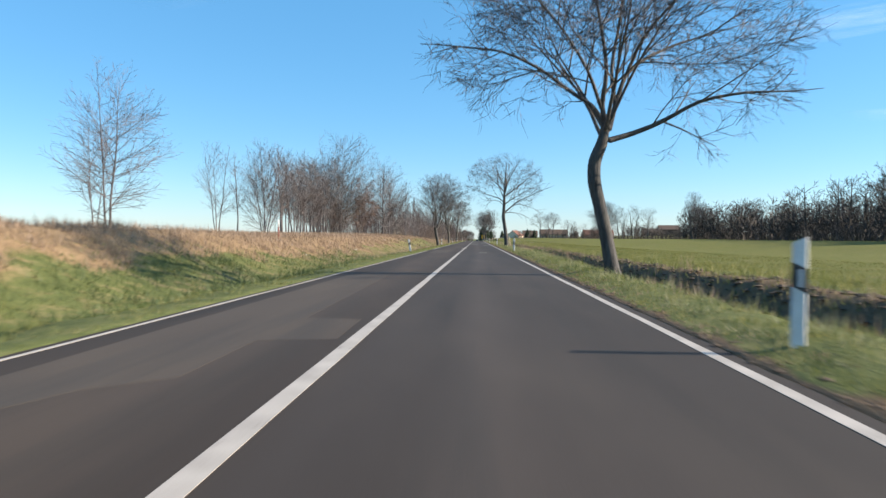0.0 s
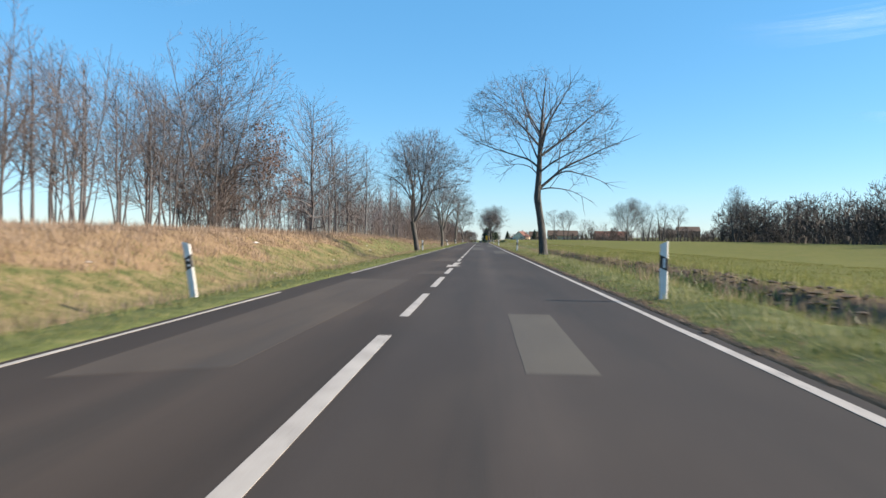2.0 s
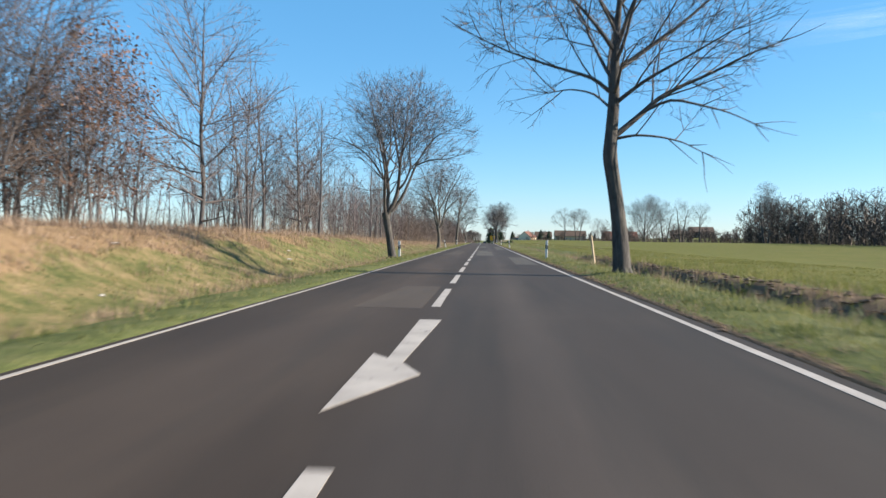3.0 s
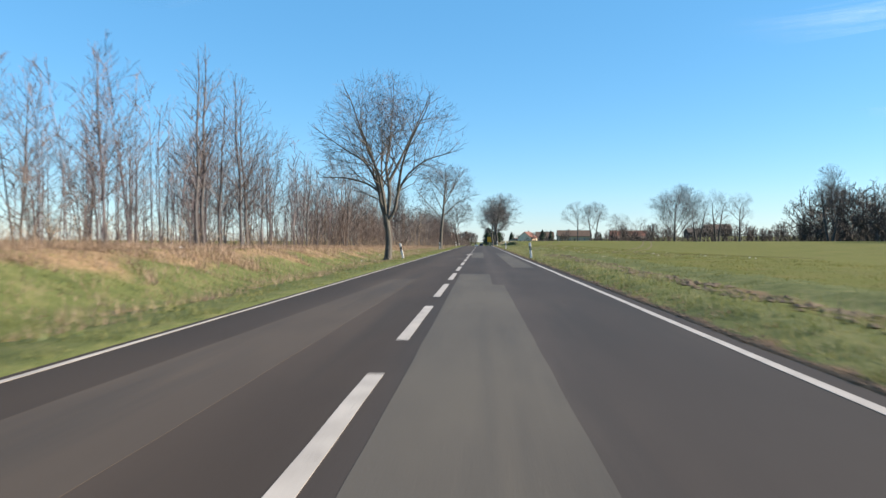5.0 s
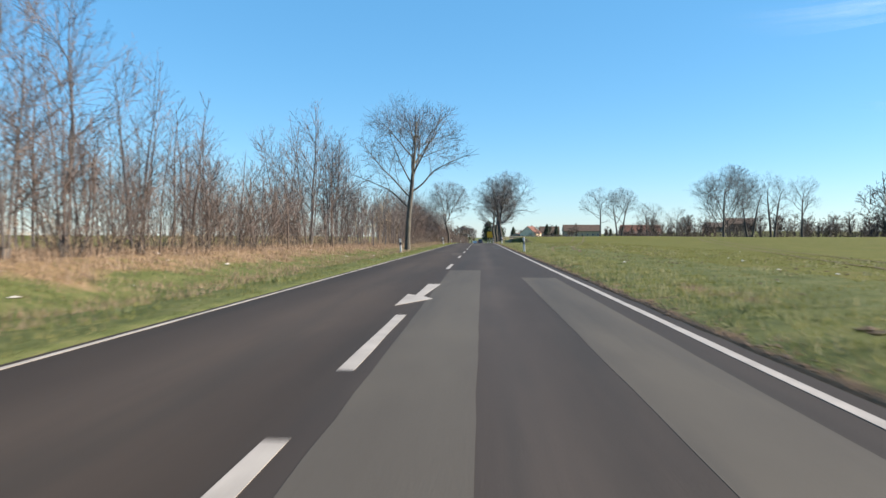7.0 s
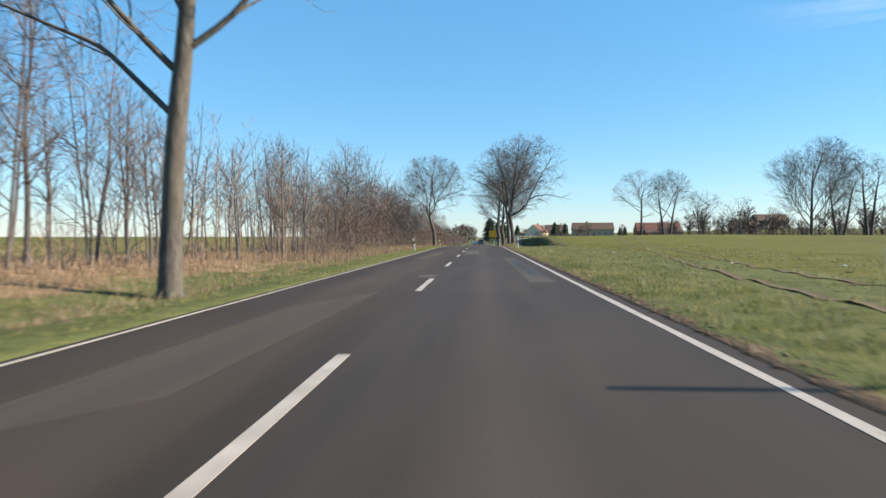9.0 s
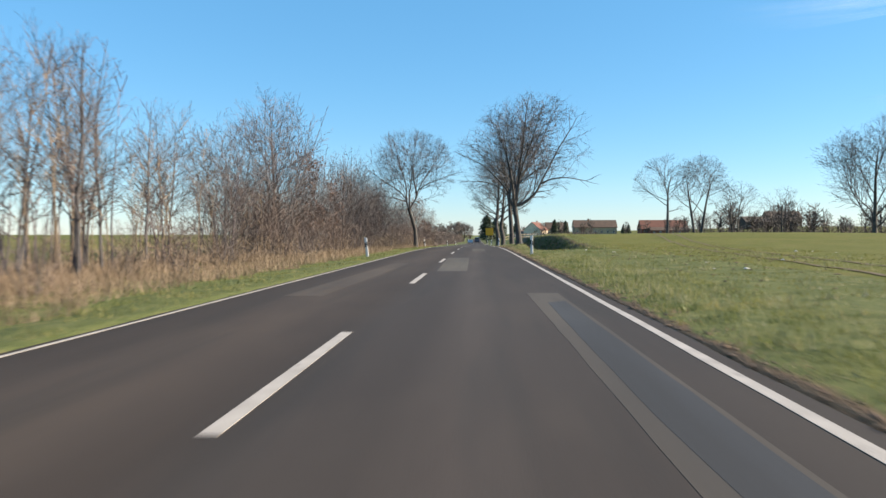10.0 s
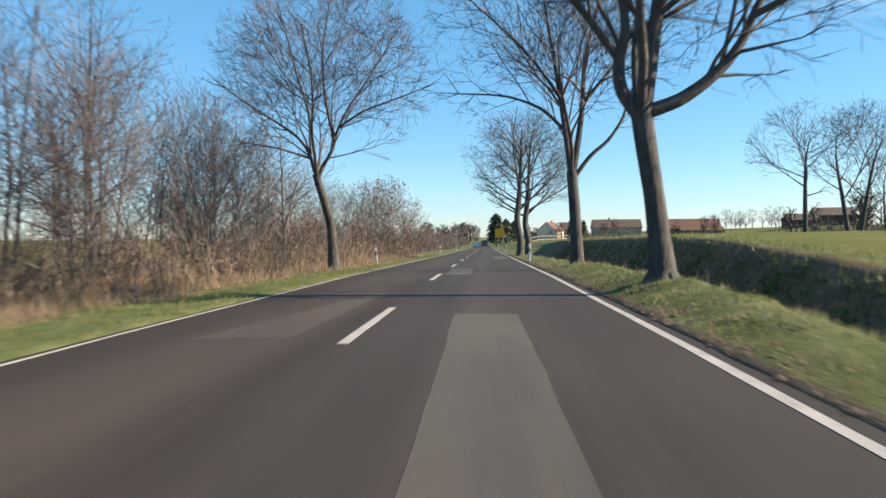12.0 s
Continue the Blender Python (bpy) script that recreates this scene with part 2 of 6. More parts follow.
M_TILE_BROWN = surf("brown_roof_tiles", (0.058, 0.037, 0.028), (0.116, 0.074, 0.051), 0.8, 10.0, 0.8, 0.4, 0.02)
M_BRICK = surf("barn_brick", (0.127, 0.052, 0.034), (0.237, 0.104, 0.069), 0.9, 12.0, 0.9, 0.3, 0.01)
M_DARKWOOD = surf("dark_barn_boards", (0.032, 0.024, 0.021), (0.077, 0.057, 0.043), 0.9, 12.0, 0.9, 0.3, 0.01)
M_PANE = surf("window_pane", (0.018, 0.022, 0.026), (0.046, 0.052, 0.06), 1.0, 5.0, 0.08, 0.0)
M_CARPAINT = surf("dark_blue_car_paint", (0.068, 0.091, 0.117), (0.104, 0.133, 0.171), 1.0, 30.0, 0.25, 0.0)
M_SILVER = surf("silver_car_paint", (0.5, 0.51, 0.52), (0.62, 0.63, 0.64), 1.0, 30.0, 0.25, 0.0)
M_RUBBER = surf("tyre_rubber", (0.014, 0.013, 0.013), (0.027, 0.026, 0.026), 5.0, 50.0, 0.9, 0.2, 0.003)
M_LAMP_RED = surf("tail_lamp", (0.273, 0.009, 0.009), (0.382, 0.017, 0.017), 5.0, 50.0, 0.2, 0.0)
M_STONE = surf("pale_stones_and_litter", (0.41, 0.374, 0.344), (0.682, 0.635, 0.602), 5.0, 50.0, 0.8, 0.2, 0.004)
M_TRACK = surf("trodden_earth", (0.066, 0.048, 0.02), (0.141, 0.094, 0.045), 3.0, 25.0, 0.95, 0.4, 0.02)
M_CLOD = surf("earth_clods", (0.041, 0.028, 0.019), (0.137, 0.091, 0.06), 4.0, 30.0, 0.95, 0.5, 0.02)


# ---- helpers of the scene ----
def mesh_from(name, verts, faces, material, smooth=False):
    me = bpy.data.meshes.new(name)
    me.from_pydata(verts if isinstance(verts, list) else verts.tolist(), [], faces if isinstance(faces, list) else faces.tolist())
    me.materials.append(material)
    if smooth:
        me.shade_smooth()
    return me


def put(name, me, parent=None, m=None, label=""):
    ob = new(name, me)
    if parent:
        ob.parent = parent
    if m is not None:
        ob.matrix_basis = m
    return tagged(ob, label)


def part(name, bm, material, parent=None, label="", smooth=False):
    me = bpy.data.meshes.new(name)
    bm.to_mesh(me)
    bm.free()
    me.materials.append(material)
    if smooth:
        me.shade_smooth()
    return put(name, me, parent, None, label)


def box_bm(x0, x1, y0, y1, z0, z1, bevel=0.0, bm=None):
    bm = bm or bmesh.new()
    r = bmesh.ops.create_cube(bm, size=1.0, matrix=Matrix.LocRotScale(((x0 + x1) / 2, (y0 + y1) / 2, (z0 + z1) / 2), None, (x1 - x0, y1 - y0, z1 - z0)))
    if bevel:
        es = list({e for v in r["verts"] for e in v.link_edges})
        bmesh.ops.bevel(bm, geom=es, offset=bevel, segments=2, affect="EDGES")
    return bm


def prism_bm(outline, z0, z1, bm=None):
    """A slab over an outline in x and y."""
    bm = bm or bmesh.new()
    lo = [bm.verts.new((x, y, z0)) for x, y in outline]
    hi = [bm.verts.new((x, y, z1)) for x, y in outline]
    n = len(outline)
    bm.faces.new(lo[::-1])
    bm.faces.new(hi)
    for i in range(n):
        bm.faces.new((lo[i], lo[(i + 1) % n], hi[(i + 1) % n], hi[i]))
    bmesh.ops.recalc_face_normals(bm, faces=bm.faces)
    return bm


def ss(a, b, x):
    t = np.clip((np.asarray(x, float) - a) / (b - a), 0, 1)
    return t * t * (3 - 2 * t)


WAVES = np.random.RandomState(5)
WAVE = [(WAVES.uniform(0, 2 * np.pi), WAVES.uniform(0, 2 * np.pi), WAVES.uniform(0.6, 1.7)) for _ in range(9)]


def rough(x, y, size):
    """A gentle unevenness between about -1 and 1 whose humps are about that many metres wide."""
    s = 0
    for a, p, k in WAVE:
        s = s + np.sin((x * np.cos(a) + y * np.sin(a)) * 2 * np.pi * k / size + p)
    return s / 4.0


# ---- ground ----
def road_z(y):
    return np.interp(y, [262, 272, 285, 305, 350, 465, 650, 3000], [0, -0.03, -0.13, -0.4, -1.0, -2.3, -3.2, -3.2])


def bank_left(y):
    return np.interp(y, [-80, 22, 40, 60, 90, 115, 150, 200, 240, 270, 400], [1.3, 1.3, 1.05, 1.2, 1.25, 0.95, 0.6, 0.3, 0.0, -0.25, -0.1])


def ditch_depth(y):
    return np.interp(y, [-80, 42, 54, 62, 74, 84, 102, 118, 145, 160, 262, 268, 275, 335, 350], [0.85, 0.85, 0.55, 0.3, 0.3, 0.58, 0.6, 0.15, 0.08, 0, 0, 0.6, 1.15, 1.15, 0])


def height(x, y):
    x, y = np.asarray(x, float), np.asarray(y, float)
    zr = road_z(y)
    left = x < 0
    # left: verge, shallow dip, bank, then the far field
    s = -x - 2.94
    a = bank_left(y)
    far_l = np.interp(y, [-80, 80, 140, 400], [1.8, 1.75, 0.5, 0.45])
    sb = np.interp(y, [-80, 22, 40, 87, 107, 154, 200, 240, 400], [2.9, 2.9, 3.4, 2.6, 2.3, 3.5, 2.8, 1.8, 1.8])
    dl = np.interp(y, [-80, 40, 87, 107, 154, 200, 240, 400], [0.42, 0.42, 0.26, 0.18, 0.28, 0.16, 0.1, 0.1])
    st = np.interp(y, [-80, 22, 40, 60, 87, 107, 154, 200, 240, 270, 400], [7.3, 7.3, 8.5, 7.5, 6.4, 5.4, 6.2, 7.0, 10.0, 11.5, 11.5])
    up = 0.5 * ss(sb, st, s) + 0.5 * np.clip((s - sb) / (st - sb), 0, 1)
    zl = -dl * ss(0.5, sb, s) + (a + dl) * up + (far_l - a) * ss(11.5, 32, s)
    # right: verge, ditch, its far bank, then the crop field
    d = ditch_depth(y)
    bn = np.interp(y, [-80, 110, 150, 200, 256, 264, 271, 279, 283, 290, 296, 324, 350, 400], [0.02, 0.05, 0.12, 0.15, 0.18, 0.14, 0.1, 0.24, 0.5, 0.98, 1.22, 1.42, 1.45, 1.3])
    fr = np.interp(y, [-80, 110, 165, 400], [0.25, 0.5, 1.0, 1.0])
    deep = y > 262
    up0, up1 = np.where(deep, 7.8, 7.2), np.where(deep, 10.0, 8.25)
    swell = np.interp(y, [258, 268, 276, 284, 292, 305, 330], [0, 0.12, 0.3, 0.27, 0.19, 0.13, 0.0])
    zrt = 0.1 * ss(3.9, 4.6, x) * (1 - ss(160, 200, y) * 0.5) + swell * np.clip((x - 3.8) / 1.4, 0, 1)
    rim = np.interp(y, [262, 268, 277, 290], [5.2, 4.75, 5.15, 5.2])
    zrt = zrt - d * ss(rim, rim + 1.3, x) * (1 - ss(up0, up1, x))
    zrt = zrt + (bn - 0.1) * ss(np.where(d > 0.3, up0, 4.6), np.where(d > 0.3, up1, 11.0), x)
    zrt = zrt + (fr - bn) * ss(11, 70, x) + 0.6 * ss(70, 170, x) - 1.5 * np.exp(-((x - 50) / 26) ** 2 - ((y - 130) / 75) ** 2) * ss(11, 30, x) + 3.4 * ss(345, 600, y) * ss(116, 165, x)
    z = np.where(left, zl, zrt)
    edge = np.where(left, s, x - 3.68)
    near = ss(0.1, 1.2, edge)
    z = z + near * (0.035 * rough(x, y, 2.3) + 0.05 * rough(y, x, 7.0)) * (1 - 0.72 * ss(7.5, 13, np.abs(x)))
    z = np.where(edge < 0.02, -0.07, z + 0.01)
    return z + zr * (1 - ss(9, 34 + 0.12 * np.clip(y - 345, 0, 300), np.abs(x)))


def dry_from(y):
    """How far from the asphalt's left edge the dry grass begins."""
    return np.interp(y, [-80, 28, 45, 70, 110, 130, 160, 210, 250, 300], [4.7, 4.7, 4.4, 4.5, 4.8, 3.9, 4.2, 3.8, 1.9, 1.5])


def build_ground():
    xs = np.concatenate([np.array([-3000, -2000, -1200, -700, -400]), np.arange(-260, -40, 14), np.arange(-40, -15, 1.0), np.arange(-15, -3.0, 0.3),
                         np.array([-2.96, -2.86, 0.0, 3.5, 3.68]), np.arange(3.75, 12, 0.25), np.arange(12, 40, 1.0), np.arange(40, 260, 10), np.array([260, 400, 700, 1200, 2000, 3000])])
    ys = np.concatenate([np.array([-3000, -1500, -700, -300, -150]), np.arange(-80, -6, 4), np.arange(-6, 332, 0.8), np.arange(332, 720, 6), np.array([720, 900, 1200, 1800, 3000])])
    X, Y = np.meshgrid(xs, ys)
    Z = height(X, Y)
    nx, ny = len(xs), len(ys)
    i = np.arange(nx * ny).reshape(ny, nx)
    faces = np.stack([i[:-1, :-1], i[:-1, 1:], i[1:, 1:], i[1:, :-1]], -1).reshape(-1, 4)
    me = mesh_from("ground", np.stack([X, Y, Z], -1).reshape(-1, 3), faces, M_GROUND, True)
    s = -X - 2.94
    # dry grass: on the left bank, thinning out along the road; a strip under the thickets
    lim = dry_from(Y)
    fade = np.interp(Y, [120, 170, 205, 240], [26, 18, 9, 7])
    dry = np.where(X < 0, ss(-0.7, 1.4, s - lim + 0.7 * rough(X, Y, 5)) * (1 - ss(fade, fade + 9, s) * ss(120, 140, Y)), 0)
    dry = np.maximum(dry, np.where(X < 0, np.interp(Y, [0, 25, 40, 110, 160], [0.36, 0.4, 0.47, 0.45, 0.42]) * ss(0.9, 2.4, s) * (1 - ss(60, 64, s)), 0.12 * ss(4.2, 5, X) * (1 - ss(9, 12, X))))
    dry = dry * (1 - 0.35 * ss(85, 125, Y) * (1 - ss(-1, 4, s - lim - 2))) * (1 - ss(330, 380, Y))
    # bare soil: strip along the right kerb of the asphalt, ditch walls, worn streaks
    d = ditch_depth(Y)
    wall = ss(6.0, 7.0, X) * (1 - ss(np.where(Y > 262, 9.6, 8.3), np.where(Y > 262, 10.6, 9.2), X)) * ss(0.05, 0.5, d) * np.where(Y > 262, 0.75, 0.95)
    kerb = ss(3.6, 3.66, X) * (1 - ss(3.8, 4.12, X + 0.12 * rough(X, Y, 1.7))) * 0.85
    lane = np.interp(Y, [100, 118, 140, 165, 185], [7.4, 6.8, 5.7, 5.4, 6.2])
    streak = np.exp(-((X - lane - 0.3 * rough(X, Y, 6)) / 0.55) ** 2) * np.interp(Y, [100, 115, 160, 185], [0.2, 0.85, 0.75, 0]) * (0.85 + 0.5 * rough(X, Y, 11.0))
    kerb_l = (X < 0) * (1 - ss(0.1, 0.3, s)) * 0.35
    soil = np.clip(wall + kerb + streak + kerb_l, 0, 1)
    crop = np.where(X > 0, ss(0, 1.5, X - np.interp(Y, [-80, 110, 150, 200, 262, 270, 340], [8.8, 8.6, 8.4, 9.5, 9.5, 10.4, 12])), ss(fade + 4, fade + 10, s) * ss(100, 130, Y))
    # thin yellowish crop towards the verge
    dry = np.maximum(dry, 0.3 * ss(5.4, 6.5, X) * (1 - ss(13, 22, X)) * ss(180, 205, Y) * (1 - ss(255, 264, Y)))
    for key, val in (("dry", dry), ("soil", soil), ("crop", crop)):
        at = me.attributes.new(key, "FLOAT", "POINT")
        at.data.foreach_set("value", val.reshape(-1).astype(np.float32))
    return tagged(put("ground", me), "green verges, dry grass bank and young crop field", "ground", "", "structure")


ground = build_ground()


# ---- road with its markings and repairs ----
def strip(name, x0, x1, y0, y1, top, material, parent, step=3.0, wobble=0.0, seed=0, thick=None, shift=None):
    """A flat strip that follows the road's fall, with slightly uneven edges."""
    n = max(1, int(math.ceil((y1 - y0) / step)))
    rnd = random.Random(seed)
    v, f = [], []
    for i in range(n + 1):
        y = y0 + (y1 - y0) * i / n
        z = float(road_z(y)) + top
        off = float(shift(y)) if shift else 0.0
        a, b = x0 + off + rnd.uniform(-wobble, wobble), x1 + off + rnd.uniform(-wobble, wobble)
        t = thick or 0.003
        v += [(a, y, z), (b, y, z), (b, y, z - t), (a, y, z - t)]
        if i:
            k = 4 * i
            for p, q in ((0, 1), (1, 2), (2, 3), (3, 0)):
                f.append((k - 4 + p, k - 4 + q, k + q, k + p))
    f += [(3, 2, 1, 0), (4 * n, 4 * n + 1, 4 * n + 2, 4 * n + 3)]
    me = mesh_from(name, v, f, material)
    bm = bmesh.new()
    bm.from_mesh(me)
    bmesh.ops.recalc_face_normals(bm, faces=bm.faces)
    bm.to_mesh(me)
    bm.free()
    return put(name, me, parent)


road = strip("road", -2.955, 3.72, -80, 900, 0.0, M_ROAD, None, 0.8, 0.03, 3, 0.08)
tagged(road, "patched grey asphalt country road with white lines", "road", "", "structure")

LIFT = 0.0045


def edge_shift(y):
    """How far the right edge line strays from its usual place."""
    return np.interp(y, [-20, 65, 105, 215, 240, 262, 300], [0.055, 0.05, 0.0, 0.0, 0.04, 0.055, 0.055])


strip("edge_line", 3.405, 3.52, -80, 700, LIFT, M_PAINT, road, 1.5, 0.008, 4, None, edge_shift)
strip("edge_line", -2.85, -2.79, -80, 56.2, LIFT, M_PAINT, road, 1.5, 0.008, 5)
strip("edge_line", -2.85, -2.79, 63.6, 700, LIFT, M_PAINT, road, 1.5, 0.008, 6)
strip("centre_line", -0.075, 0.075, -80, 50.6, LIFT, M_PAINT, road, 2.0, 0.006, 7)
y = 52.5
while y < 160:
    if abs(y - 70.5) > 1:
        strip("dash", -0.07, 0.07, y, y + 4.0, LIFT, M_PAINT, road, 1.0, 0.006, int(y))
    y += 5.95
for y in (177.3, 189.2, 200.7, 212.2, 223.5, 235.2, 246.9, 259.0, 271.2) + tuple(283.2 + 12 * k for k in range(25)):
    strip("dash", -0.062, 0.062, y, y + 4.0, LIFT, M_PAINT, road, 1.0, 0.006, int(y))
ARROW = ((-0.25, 0.0), (0.26, 1.25), (0.06, 1.75), (0.2, 5.0), (-0.09, 5.0), (-0.1, 1.95), (-0.27, 2.2))
for y in (69.5, 164.9):
    part("lane_arrow", prism_bm([(a, y + b) for a, b in ARROW], LIFT - 0.004, LIFT), M_PAINT, road)


def repair(outline, material=None, seed=0, top=0.0018, rag=0.012):
    """A resurfaced patch with slightly ragged long edges."""
    rnd = random.Random(seed)
    pts = []
    for (x0, y0), (x1, y1) in zip(outline, outline[1:] + outline[:1]):
        n = max(1, int(abs(y1 - y0) / 0.7))
        for i in range(n):
            k = i / n
            w = 0.0 if i == 0 else rag
            pts.append((x0 + (x1 - x0) * k + rnd.uniform(-w, w), y0 + (y1 - y0) * k))
    bm = bmesh.new()
    vs = [bm.verts.new((x, y, float(road_z(y)) + top)) for x, y in pts]
    fc = bm.faces.new(vs)
    if fc.normal.z < 0 or sum((a[0] - b[0]) * (a[1] + b[1]) for a, b in zip(pts, pts[1:] + pts[:1])) > 0:
        fc.normal_flip()
    low = bmesh.ops.extrude_face_region(bm, geom=[fc])
    for v in low["geom"]:
        if isinstance(v, bmesh.types.BMVert):
            v.co.z -= 0.003
    bmesh.ops.recalc_face_normals(bm, faces=bm.faces)
    bmesh.ops.triangulate(bm, faces=bm.faces)
    part("asphalt_patch", bm, material or M_PATCH, road)


REPAIRS = (
    ([(1.42, 48.6), (2.03, 48.6), (2.06, 53.1), (1.45, 53.1)], M_PATCH),
    ([(-2.35, 1.0), (-1.5, 3.6), (-1.0, 4.1), (-1.02, 6.0), (-0.2, 6.2), (-0.24, 8.0), (-1.0, 8.1), (-1.25, 18.8), (-2.4, 18.8)], M_PATCH_BROWN),
    ([(-2.1, 112.0), (-0.92, 112.0), (-0.95, 130.2), (-1.65, 130.2)], M_PATCH_BROWN),
    ([(0.25, 112.0), (1.46, 112.0), (1.44, 127.6), (1.16, 127.8), (1.15, 133.4), (0.18, 133.4)], M_PATCH),
    ([(2.18, 139.1), (3.08, 139.1), (3.1, 172.6), (2.2, 172.6)], M_PATCH),
    ([(0.24, 155.3), (1.06, 155.3), (1.12, 176.5), (0.12, 176.5)], M_PATCH),
    ([(-0.5, 151.9), (0.03, 151.9), (0.03, 153.6), (-0.6, 153.5)], M_PATCH),
    ([(-0.5, 193.3), (0.0, 193.3), (-0.1, 200.4), (-0.81, 200.0)], M_PATCH_BROWN),
    ([(-1.9, 201.5), (-0.9, 203.0), (-0.75, 212.0), (-1.7, 209.0)], M_PATCH_BROWN),
    ([(2.43, 214.8), (3.05, 214.8), (2.97, 232.8), (2.39, 232.8)], M_PATCH_DULL),
    ([(-0.43, 216.7), (0.03, 216.9), (0.03, 218.1), (-0.47, 218.0)], M_PATCH),
    ([(0.25, 240.4), (1.16, 240.5), (1.08, 252.3), (0.1, 252.0)], M_PATCH),
    ([(-2.0, 232.0), (-1.3, 232.0), (-1.1, 246.0), (-1.7, 246.0)], M_PATCH_BROWN),
    ([(1.12, 264.8), (2.02, 264.8), (1.98, 274.2), (1.06, 274.2)], M_PATCH),
    ([(0.2, 286.5), (1.05, 286.5), (1.0, 292.5), (0.13, 292.5)], M_PATCH),
    ([(-1.8, 271.5), (-0.67, 271.7), (-0.55, 278.8), (-0.9, 277.4)], M_PATCH_BROWN),
    ([(2.2, 96.1), (3.2, 96.1), (3.2, 109.0), (2.3, 109.0)], M_PATCH),
    ([(-0.9, 64.0), (-0.1, 64.0), (-0.1, 66.2), (-0.8, 66.0)], M_PATCH_BROWN),
    ([(-2.2, 48.0), (-1.0, 48.6), (-0.8, 61.0), (-2.3, 61.0)], M_PATCH_BROWN),
    ([(-1.3, 76.0), (-0.2, 76.0), (-0.2, 81.0), (-1.0, 81.0)], M_PATCH_BROWN),
    ([(2.72, 217.5), (3.0, 217.5), (2.92, 231.3), (2.6, 231.0), (2.55, 224.0)], M_POLISH_SHEEN),
    ([(2.1, 312.0), (3.1, 312.0), (3.1, 324.0), (2.2, 324.0)], M_PATCH),
)
for k, (line, m) in enumerate(REPAIRS):
    repair(line, m, k, 0.003 if m is M_POLISH_SHEEN else 0.0018, 0.02 if line[0][0] == 1.12 else 0.006)


# ---- trees ----
def tubes(name, segs, material, sides):
    """One mesh of tapered tubes; segs is a list of (start, end, radius at start, radius at end)."""
    a = np.array([s[0] for s in segs], float)
    b = np.array([s[1] for s in segs], float)
    r0 = np.array([s[2] for s in segs])
    r1 = np.array([s[3] for s in segs])
    d = b - a
    ln = np.linalg.norm(d, axis=1, keepdims=True) + 1e-9
    d = d / ln
    b = b + d * np.minimum(r1[:, None] * 0.5, 0.02)
    ref = np.where(np.abs(d[:, 2:3]) > 0.9, np.array([[1.0, 0, 0]]), np.array([[0, 0, 1.0]]))
    u = np.cross(d, ref)
    u /= np.linalg.norm(u, axis=1, keepdims=True)
    v = np.cross(d, u)
    ang = np.arange(sides) * 2 * np.pi / sides
    ring = u[:, None, :] * np.cos(ang)[None, :, None] + v[:, None, :] * np.sin(ang)[None, :, None]
    verts = np.concatenate([a[:, None, :] + ring * r0[:, None, None], b[:, None, :] + ring * r1[:, None, None]], 1).reshape(-1, 3)
    base = (np.arange(len(segs)) * 2 * sides)[:, None, None]
    k = np.arange(sides)
    quad = np.stack([k, k + sides, (k + 1) % sides + sides, (k + 1) % sides], 1)[None]
    faces = (base + quad).reshape(-1, 4)
    return mesh_from(name, verts, faces, material, True)


def ribbons(name, segs, material):
    """One mesh of slim flat strips, for twigs that are always far off."""
    a = np.array([s[0] for s in segs], float)
    b = np.array([s[1] for s in segs], float)
    r0 = np.array([s[2] for s in segs])[:, None]
    r1 = np.array([s[3] for s in segs])[:, None]
    d = b - a
    turn = np.random.RandomState(len(segs)).uniform(0, 2 * np.pi, len(segs))
    u = np.cross(d, np.stack([np.cos(turn), np.sin(turn), 0.3 + 0 * turn], 1))
    u /= np.linalg.norm(u, axis=1, keepdims=True) + 1e-9
    verts = np.stack([a - u * r0, a + u * r0, b + u * r1, b - u * r1], 1).reshape(-1, 3)
    return mesh_from(name, verts, np.arange(4 * len(segs)).reshape(-1, 4), material)


def to_shell(p, d, c, r):
    """How far from p along d it is to the ellipsoid round c with radii r."""
    q = np.array([(p[i] - c[i]) / r[i] for i in range(3)])
    e = np.array([d[i] / r[i] for i in range(3)])
    A, B, C = e @ e, 2 * q @ e, q @ q - 1
    D = B * B - 4 * A * C
    return (-B + math.sqrt(D)) / (2 * A) if D > 0 else 0.0


def turned(d, angle, rnd, side=None):
    """d turned away by an angle (radians), round a chance or given side."""
    d = np.asarray(d, float)
    a = np.cross(d, (0.0, 0.0, 1.0) if abs(d[2]) < 0.95 else (1.0, 0, 0))
    a /= np.linalg.norm(a)
    b = np.cross(d, a)
    w = rnd.uniform(0, 2 * math.pi) if side is None else side
    n = a * math.cos(w) + b * math.sin(w)
    return d * math.cos(angle) + n * math.sin(angle)


